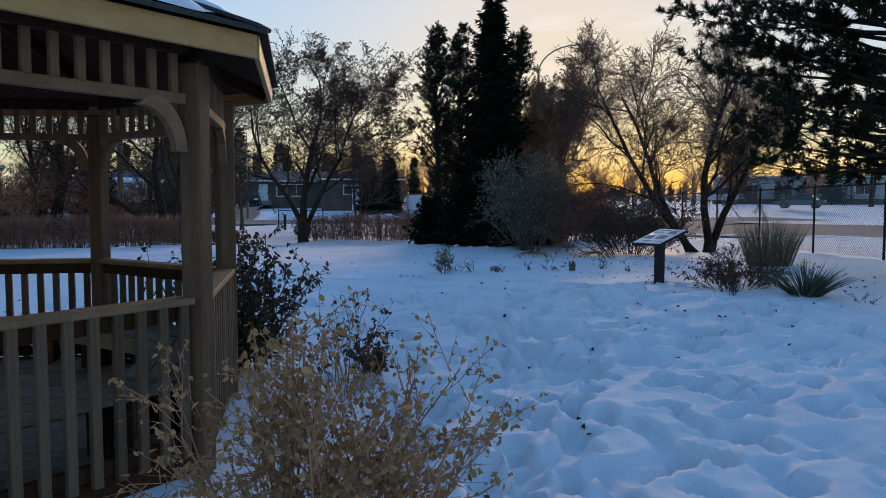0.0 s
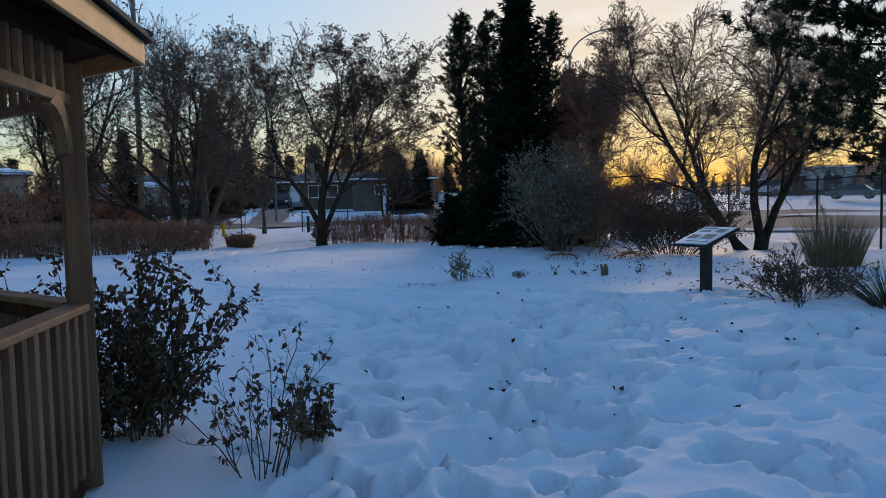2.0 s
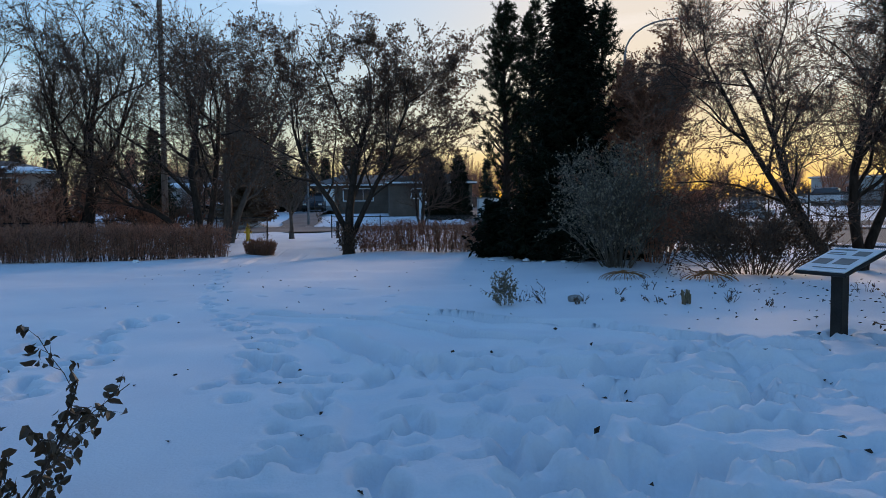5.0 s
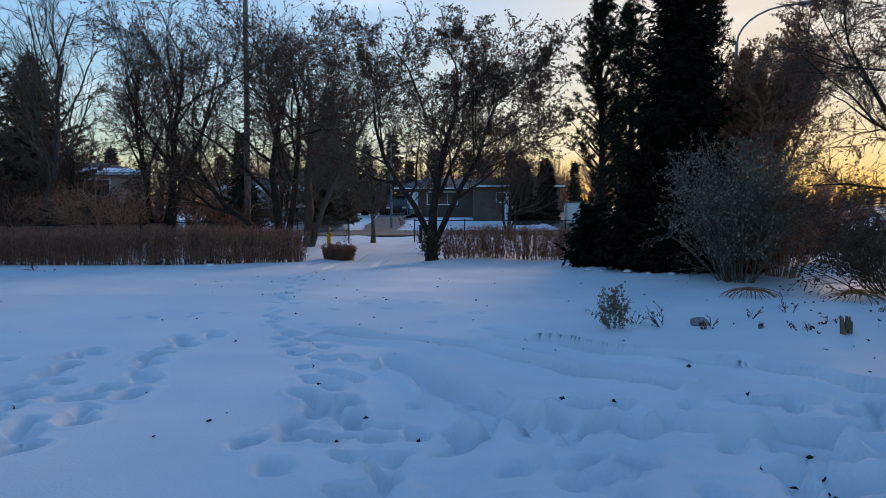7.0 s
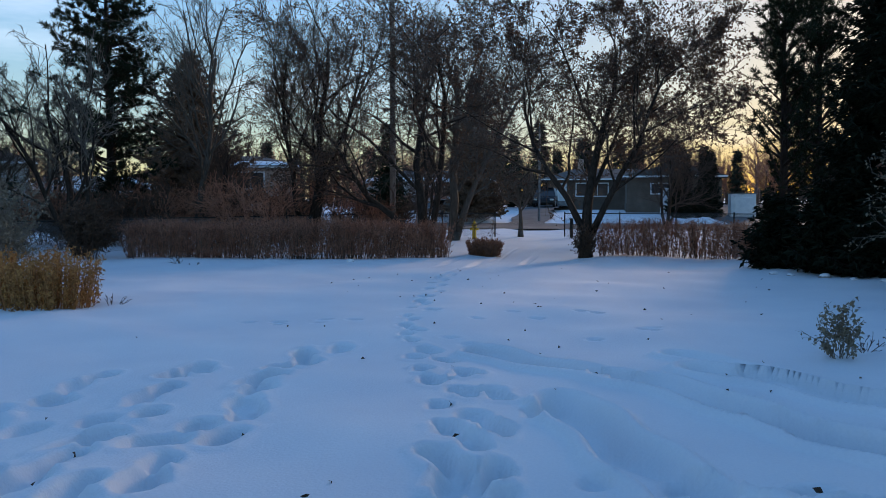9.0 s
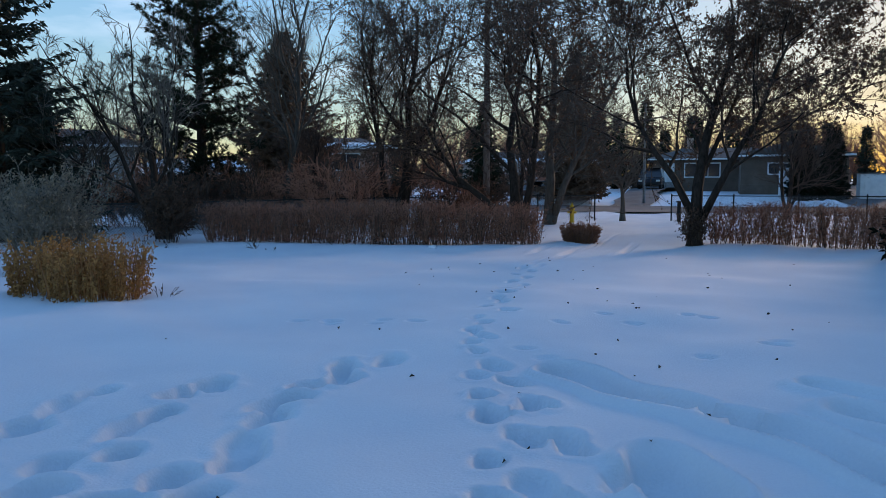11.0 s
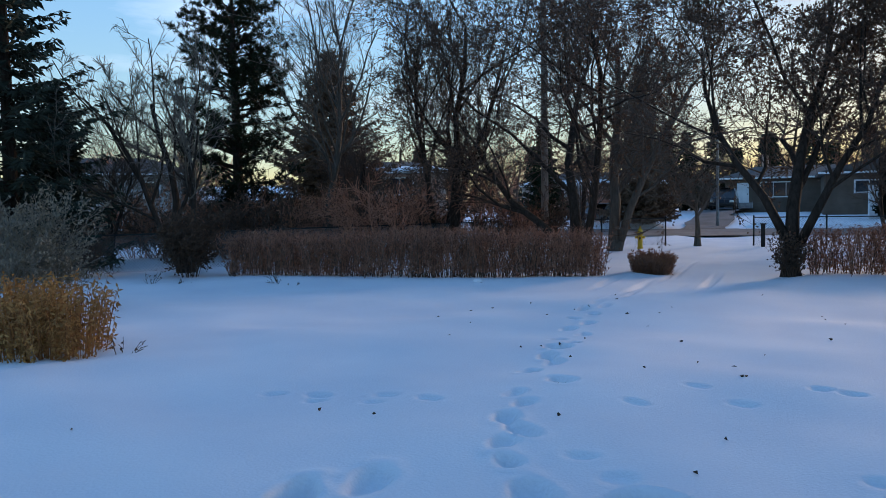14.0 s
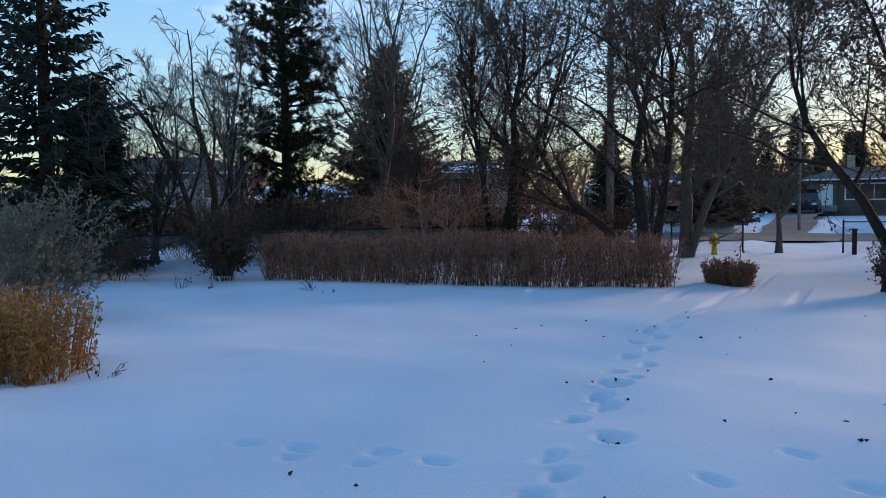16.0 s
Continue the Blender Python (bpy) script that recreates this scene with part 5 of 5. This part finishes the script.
house("warehouse", 84, 112, -35, 34, 14, 4.0, 4.5, STUCCO_W, "long low pale commercial building beyond the avenue", [(-12 + 6 * k, 2.0, 2.6, 1.5, 2) for k in range(5)], [-15], 1.0, 0.0)


def snow_bank(points, width, h, seed, label):
    """A heap of ploughed snow along a line, lumpy and rounded."""
    rnd = random.Random(seed)
    x0, y0 = points[0]
    base = root("snow_bank", x0, y0, label, "snow bank", "snow banks along the street", z=0.0)
    g = Geo()
    line = []
    for (ax, ay), (bx, by) in zip(points, points[1:]):
        n = max(2, int(math.hypot(bx - ax, by - ay) / 0.35))
        line += [(ax + (bx - ax) * i / n, ay + (by - ay) * i / n, math.atan2(by - ay, bx - ax)) for i in range(n)]
    for i, (x, y, a) in enumerate(line):
        end = min(1.0, min(i, len(line) - 1 - i) / 4)
        for k in range(9):
            t = k / 4 - 1
            px, py = x - math.sin(a) * t * width / 2 * (0.6 + 0.4 * end), y + math.cos(a) * t * width / 2 * (0.6 + 0.4 * end)
            lump = 0.75 + 0.5 * noise.noise(Vector((px * 0.9, py * 0.9, seed))) + 0.25 * noise.noise(Vector((px * 2.7, py * 2.7, seed)))
            g.v.append((px - x0, py - y0, height(px, py) - 0.06 + h * end * lump * math.cos(t * 1.5708) ** 0.8 if abs(t) < 1 else height(px, py) - 0.12))
    for i in range(len(line) - 1):
        for k in range(8):
            q = i * 9 + k
            g.f.append((q, q + 1, q + 10, q + 9))
    gpart("ploughed_snow", g, SNOW_CAP, base, smooth=True)


snow_bank([(-13.5, 60.4), (-9.0, 60.9), (-6.2, 60.9)], 3.0, 0.75, 1, "heap of ploughed snow beside the street")
snow_bank([(-3.0, 60.9), (2.0, 61.3), (9.0, 61.6)], 2.4, 0.55, 2, "heap of ploughed snow beside the street")
snow_bank([(-24.0, 45.8), (-16.0, 48.4), (-9.0, 49.4)], 1.8, 0.4, 3, "low ridge of ploughed snow at the near kerb")
snow_bank([(17.0, 34.0), (22.0, 25.5), (32.0, 16.5)], 1.6, 0.22, 4, "ridge of ploughed snow between fence and avenue")


def shed(x, y, w, h, label):
    s = root("utility_shed", x, y, label, "shed")
    part("body", bevel_box((w, w * 0.8, h + 0.3), 0.02, (0, 0, h / 2 - 0.15)), TRIM, s)
    part("lid", bevel_box((w + 0.12, w * 0.8 + 0.12, 0.08), 0.02, (0, 0, h + 0.04)), STEEL, s)
    part("door", bevel_box((w * 0.7, 0.03, h * 0.8), 0.01, (0, -w * 0.4 - 0.02, h * 0.45)), TRIM, s)


shed(5.3, 69.0, 1.25, 1.9, "white utility shed beside the garage")
shed(10.2, 67.0, 1.7, 1.6, "small white utility shed by the street")


def car(name, x, y, turn, paint, length, width, high, label, suv=True):
    """A car along local x with its nose at +x."""
    s = root(name, x, y, label, "car", "parked cars", turn)
    L, W = length / 2, width / 2
    belt = high * (0.56 if suv else 0.60)
    prof = [(-L, 0.35), (-L, belt * 0.95), (-L * 0.97, belt), (L * 0.38, belt), (L * 0.93, belt * 0.86), (L, belt * 0.62), (L, 0.35)]
    cab = [(-L * (0.95 if suv else 0.72), belt), (-L * (0.86 if suv else 0.42), high * 0.97), (-L * 0.3, high), (L * 0.1, high * 0.97), (L * 0.42, belt)]

    def loft(rows, inset):
        g = Geo()
        n = len(rows)
        zs = [q[1] for q in rows]
        for sg in (-1, 1):
            for px, pz in rows:
                g.v.append((px, sg * (W - inset * (pz - min(zs)) / (max(zs) - min(zs))), pz))
        for i in range(n - 1):
            g.f.append((i, i + 1, n + i + 1, n + i))
        g.f.append(tuple(range(n)))
        g.f.append(tuple(reversed(range(n, 2 * n))))
        g.f.append((0, n, 2 * n - 1, n - 1))
        return g

    gpart("body", loft(prof, 0.05), paint, s)
    gpart("cabin", loft(cab, 0.22), GLASS, s, "dark glazed cabin")
    part("roof", bevel_box((L * 0.95, 2 * W - 0.5, 0.05), 0.02, (-L * 0.28, 0, high)), paint, s)
    for fx in (-0.62, 0.62):
        for sg in (-1, 1):
            g = Geo()
            c = Vector((L * fx, sg * (W - 0.1), 0.33))
            g.tube([c - Vector((0, 0.11, 0)), c + Vector((0, 0.11, 0))], [0.33, 0.33], 14)
            t = gpart("wheel", g, RUBBER, s)
            g = Geo()
            g.tube([c - Vector((0, 0.12, 0)), c + Vector((0, 0.12, 0))], [0.19, 0.19], 10)
            gpart("rim", g, STEEL, t)
    for sg in (-1, 1):
        part("headlight", bevel_box((0.06, 0.32, 0.16), 0.02, (L, sg * (W - 0.25), belt * 0.72)), LENS, s)
        part("tail_light", bevel_box((0.06, 0.22, 0.22), 0.02, (-L, sg * (W - 0.18), belt * 0.8)), RED_LENS, s)
    part("bumper", bevel_box((0.12, 2 * W - 0.1, 0.22), 0.04, (L + 0.02, 0, 0.45)), STEEL_DARK, s)
    part("bumper", bevel_box((0.12, 2 * W - 0.1, 0.22), 0.04, (-L - 0.02, 0, 0.45)), STEEL_DARK, s)
    return s


car("sport_utility_car", -4.7, 77.0, -90, CAR_BLACK, 4.7, 1.9, 1.75, "black sport utility car parked on the driveway")
car("sedan", -11.0, 64.0, 62, CAR_GREY, 4.6, 1.8, 1.45, "grey sedan parked at the kerb", False)
car("sedan", 30.0, 63.0, 150, CAR_WHITE, 4.6, 1.8, 1.45, "pale sedan parked beyond the fence", False)
car("van", 56.0, 96.0, 140, CAR_WHITE, 5.2, 1.95, 2.0, "white van on the avenue")
car("sedan", 50.0, 70.0, 135, CAR_GREY, 4.6, 1.8, 1.45, "grey sedan on the avenue", False)

# ---- far trees, built once and repeated ----
FARP = dict(TREE, levels=4, kids=[9, 7, 7], thin=0.016, up=[0.06, 0.1, 0.05, 0.0], ratio=[0.6, 0.5, 0.5], limb_levels=1)
far_a = bare_tree("background_tree", -30, 70, [(0, 0, 0, 0, 6.0, 0.2), (0.2, 0, 0.25, 0, 5, 0.15)], FARP, 81, BARK, TWIG, "tall bare tree among the houses", group="background trees")
far_b = bare_tree("background_tree", -22, 76, [(0, 0, 0, 0, 5.0, 0.2), (0, 0.2, -0.3, 0, 5, 0.15), (0, 0, 0.3, 0, 4.5, 0.15)], FARP, 82, BARK_RED, TWIG_RED, "spreading bare reddish tree among the houses", group="background trees")
far_c = spruce("background_spruce", -12, 96, 9.0, 2.4, 83, NEEDLE, "dark spruce rising behind the houses", 0.5, 0.25, 0.55, 0.15, 0.9, 0.75, group="background spruces")
far_d = spruce("background_spruce", 2, 99, 7.5, 1.6, 84, NEEDLE_BLUE, "slim spruce rising behind the houses", 0.5, 0.2, 0.55, 0.12, 0.9, 0.7, group="background spruces")
FAR = random.Random(7)
for k in range(50):
    az = -80 + 128 * k / 49 + FAR.uniform(-1.5, 1.5)
    dist = FAR.uniform(92, 128) if az > -32 else FAR.uniform(62, 95)
    if az > 14:
        dist = FAR.uniform(105, 150)
    src = (far_a, far_b, far_c, far_a, far_d, far_b)[FAR.randrange(6)]
    fx, fy = dist * math.sin(radians(az)), dist * math.cos(radians(az))
    sc = FAR.uniform(0.75, 1.2)
    ob = copy_thing(src, pose(fx, fy, height(fx, fy) - 0.35, 0, 0, FAR.uniform(0, 360)))
    ob.scale = (sc, sc, sc)
for fx, fy, sc in ((-16, 99, 1.0), (-13, 104, 1.15), (-10, 97, 0.9), (-7.5, 103, 1.1), (-5, 98, 0.85), (-2.5, 104, 1.1), (3.5, 100, 0.9), (7, 96, 1.0), (11, 98, 0.9), (14, 94, 0.8), (-20, 96, 1.0), (-29, 72, 0.9)):
    ob = copy_thing(far_c if int(fy) % 2 else far_d, pose(fx, fy, height(fx, fy) - 0.3, 0, 0, fx * 20))
    ob.scale = (sc, sc, sc)
    ob = copy_thing(far_a if int(fy) % 2 else far_b, pose(fx + 2.2, fy - 4, height(fx, fy) - 0.3, 0, 0, fx * 31))
    ob.scale = (sc, sc, sc * 0.9)
for fx, fy, s in ((5.9, 66.5, 1.0), (7.7, 66.0, 0.95)):
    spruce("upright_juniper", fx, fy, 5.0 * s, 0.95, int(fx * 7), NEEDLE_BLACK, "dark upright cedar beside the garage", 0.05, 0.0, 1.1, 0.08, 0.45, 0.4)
for fx, fy, h in ((-15, 62, 7.0), (-1.5, 92, 7.0)):
    spruce("spruce_tree", fx, fy, h, h * 0.27, int(-fx * 3), NEEDLE, "dark spruce among the houses", 0.5, 0.25, 0.8, 0.14, 0.9, 0.45)
MID = dict(TREE, levels=4, kids=[11, 10, 10], thin=0.006, up=[0.06, 0.1, 0.05, 0.0], limb_levels=1)
for i, (fx, fy, h) in enumerate(((-13.5, 43.5, 4.2), (-17.5, 42, 3.6), (-8.5, 47, 4.0), (-23.5, 38, 3.6), (3.5, 46, 3.6), (10.5, 47, 4.0), (-20.5, 31.0, 3.2))):
    bare_tree("tree", fx, fy, [(0, 0, 0.05, 0, h, 0.1), (0.1, 0.1, -0.3, 0.1, h * 0.9, 0.08), (-0.1, 0.1, 0.3, 0, h * 0.85, 0.07)], MID, 90 + i, BARK, TWIG, "bare brown tree beside the street", group="street trees")
for i, (fx, fy, rr, h) in enumerate(((-16.2, 26.2, 0.9, 1.5), (-17.2, 30.6, 1.0, 1.6), (-20.2, 29.0, 1.2, 2.0), (-13.0, 30.2, 0.8, 1.3), (12.4, 27.5, 1.3, 1.5), (13.0, 33.0, 1.5, 1.8), (8.2, 30.5, 1.2, 1.6), (6.3, 28.4, 0.9, 1.0))):
    shrub("bare_shrub", fx, fy, rr, rr, h, 16, SHRUB, 110 + i, TWIG, "bare brown shrub standing in snow", LEAF_BROWN, 1, 0.05, 0.7, 0.5, 0.009, group="bare shrubs")

brush = shrub("thicket", -12.0, 34.5, 2.0, 1.6, 2.8, 18, dict(SHRUB, thin=0.009, kids=[7, 5, 3], limb_levels=0), 301, TWIG_RED, "tangled thicket of bare reddish-brown twigs", LEAF_BROWN, 1, 0.07, 0.8, r=0.014, group="thickets behind the hedge")
brush_b = shrub("thicket", -16.5, 33.0, 2.0, 1.6, 2.3, 18, dict(SHRUB, thin=0.009, kids=[7, 5, 3], limb_levels=0), 302, TWIG, "tangled thicket of bare dark brown twigs", LEAF_BROWN, 1, 0.07, 0.8, r=0.014, group="thickets behind the hedge")
THICK = random.Random(31)
for k in range(46):
    if k < 16:
        fx, fy = -21.0 + 12.5 * k / 15 + THICK.uniform(-0.5, 0.5), 34.0 + 0.34 * k + THICK.uniform(-1.0, 1.0)
    else:
        az, dist = radians(-72 + 66 * (k - 16) / 29), THICK.uniform(56, 72)
        fx, fy = dist * math.sin(az), dist * math.cos(az) + (14 if az > -0.35 else 0)
    ob = copy_thing((brush, brush_b)[k % 2], pose(fx, fy, height(fx, fy) - 0.05, 0, 0, THICK.uniform(0, 360)))
    q = THICK.uniform(0.7, 1.15)
    ob.scale = (q, q, q)

for fx, fy, hh, rr in ((37.0, 37.5, 1.6, 1.8), (42.0, 33.0, 1.7, 2.0)):
    spruce("spreading_juniper", fx, fy, hh, rr, int(fx * 10), NEEDLE, "spreading dark juniper beside the avenue", 0.05, 0.0, 0.9, 0.06, 0.4, 0.4, "junipers along the avenue", category="shrub")

# a belt of distant bare woods all round
WOODS = random.Random(23)
woods = Geo()
for k in range(1500):
    az, dist = radians(WOODS.uniform(-95, 62)), WOODS.uniform(135, 180)
    fx, fy = dist * math.sin(az), dist * math.cos(az)
    hh = WOODS.uniform(3.5, 8.0) * (0.8 + 0.3 * math.sin(az * 23) * math.sin(az * 9 + 1)) * (0.62 if az > 0.25 else 1.0)
    foot = Vector((fx, fy, height(fx, fy) - 0.2))
    woods.cone(foot, foot + Vector((WOODS.gauss(0, 0.3), 0, hh)), 0.16, WOODS)
    for j in range(28):
        p = foot + Vector((0, 0, hh * WOODS.uniform(0.0, 0.85)))
        woods.cone(p, p + Vector((WOODS.gauss(0, 0.75), WOODS.gauss(0, 0.75), WOODS.uniform(0.3, 1.3))), 0.09, WOODS)
tagged(new("far_woods", woods.mesh("far_woods", TWIG)), "distant belt of bare brown woods on the horizon", "woods", kind="stuff")

# ---- small things in the snow ----
LIT = random.Random(17)
for i, (fx, fy) in enumerate(((3.5, 17.2), (3.9, 16.9), (4.4, 16.6), (4.9, 16.4), (5.4, 15.9), (5.9, 16.3), (6.4, 15.6), (6.9, 15.2), (7.4, 16.3), (7.8, 15.0), (5.2, 17.4), (6.0, 17.8), (6.9, 17.2), (8.4, 14.6), (8.9, 16.2), (9.6, 13.2), (8.2, 10.8), (8.8, 12.0), (6.4, 10.5), (7.9, 8.6), (7.6, 9.2), (-13.2, 25.6), (-12.6, 25.9), (-10.2, 26.4), (-9.8, 26.3), (-7.0, 19.0))):
    shrub("dead_stalk", fx, fy, 0.2, 0.2, LIT.uniform(0.2, 0.45), LIT.randint(3, 6), dict(SHRUB, levels=2, limb_levels=2, kids=[4], thin=0.003), 140 + i, TWIG, "dead flower stalks poking out of the snow", LEAF_BROWN, 1, 0.05, 1.0, 0.8, 0.005, "plant", "dead flower stalks")


def stone(x, y, r, seed, snow=True):
    rnd = random.Random(seed)
    s = root("stone", x, y, "grey field stone with a cap of snow" if snow else "dark field stone lying in the snow", "stone", "stones along the bed")
    for nm, mat, lift, sc in (("rock", STONE, 0.0, 1.0), ("snow_cap", SNOW_CAP, 0.35, 0.85)):
        if nm == "snow_cap" and not snow:
            continue
        bm = bmesh.new()
        bmesh.ops.create_icosphere(bm, subdivisions=2, radius=r * sc)
        for v in bm.verts:
            v.co = v.co * (1 + 0.25 * noise.noise(v.co * 4 / r * 0.3 + Vector((seed, 0, 0))))
            v.co.z = v.co.z * 0.62 + lift * r
        part(nm, bm, mat, s)


for i, (fx, fy, r, sn) in enumerate(((4.35, 26.0, 0.11, True), (4.62, 25.7, 0.08, True), (5.2, 25.3, 0.12, True), (5.55, 24.6, 0.09, True), (6.0, 24.3, 0.1, True), (4.4, 17.0, 0.13, False), (-5.9, 27.5, 0.14, True))):
    stone(fx, fy, r, 200 + i, sn)


def stump(x, y):
    s = root("plant_stake", x, y, "short tan stump of cut stalks in the bed", "plant")
    rnd = random.Random(3)
    g = Geo()
    for k in range(26):
        a, q = rnd.uniform(0, 6.28), rnd.uniform(0, 0.09)
        p = Vector((math.cos(a) * q, math.sin(a) * q, -0.05))
        g.tube([p, p + Vector((rnd.gauss(0, 0.02), rnd.gauss(0, 0.02), rnd.uniform(0.17, 0.26)))], [0.012, 0.011], 5)
    gpart("stalk_bundle", g, BLADE, s)


stump(5.75, 15.7)

# withered leaves that have blown into the footprints
litter = Geo()
for px, py, an, ln, wd, dp in prints:
    if dp > 0.03 and LIT.random() < 0.2 and 2 < py < 26:
        for k in range(LIT.choice((1, 1, 2, 3))):
            q = Vector((px + LIT.gauss(0, 0.07), py + LIT.gauss(0, 0.06), 0))
            q.z = surface(q.x, q.y) + 0.012
            d = (rand_dir(LIT) * 0.5 + Vector((math.cos(LIT.uniform(0, 6.28)), math.sin(LIT.uniform(0, 6.28)), 0))).normalized()
            litter.leaf(q, d, across(d, LIT), LIT.uniform(0.05, 0.085), LIT.uniform(0.03, 0.05), 0.4)
for k in range(620):
    q = Vector((LIT.uniform(-5, 8), LIT.uniform(3, 27), 0)) if k < 160 else Vector((LIT.gauss(8.6, 1.6), LIT.gauss(14, 4), 0))
    q.z = surface(q.x, q.y) + 0.01
    d = (Vector((math.cos(LIT.uniform(0, 6.28)), math.sin(LIT.uniform(0, 6.28)), LIT.uniform(-0.1, 0.3)))).normalized()
    litter.leaf(q, d, across(d, LIT), LIT.uniform(0.03, 0.07), LIT.uniform(0.02, 0.04), 0.4)
tagged(new("leaf_litter", litter.mesh("leaf_litter", DEBRIS)), "withered brown leaves lying in footprints in the snow", "leaves", kind="stuff")
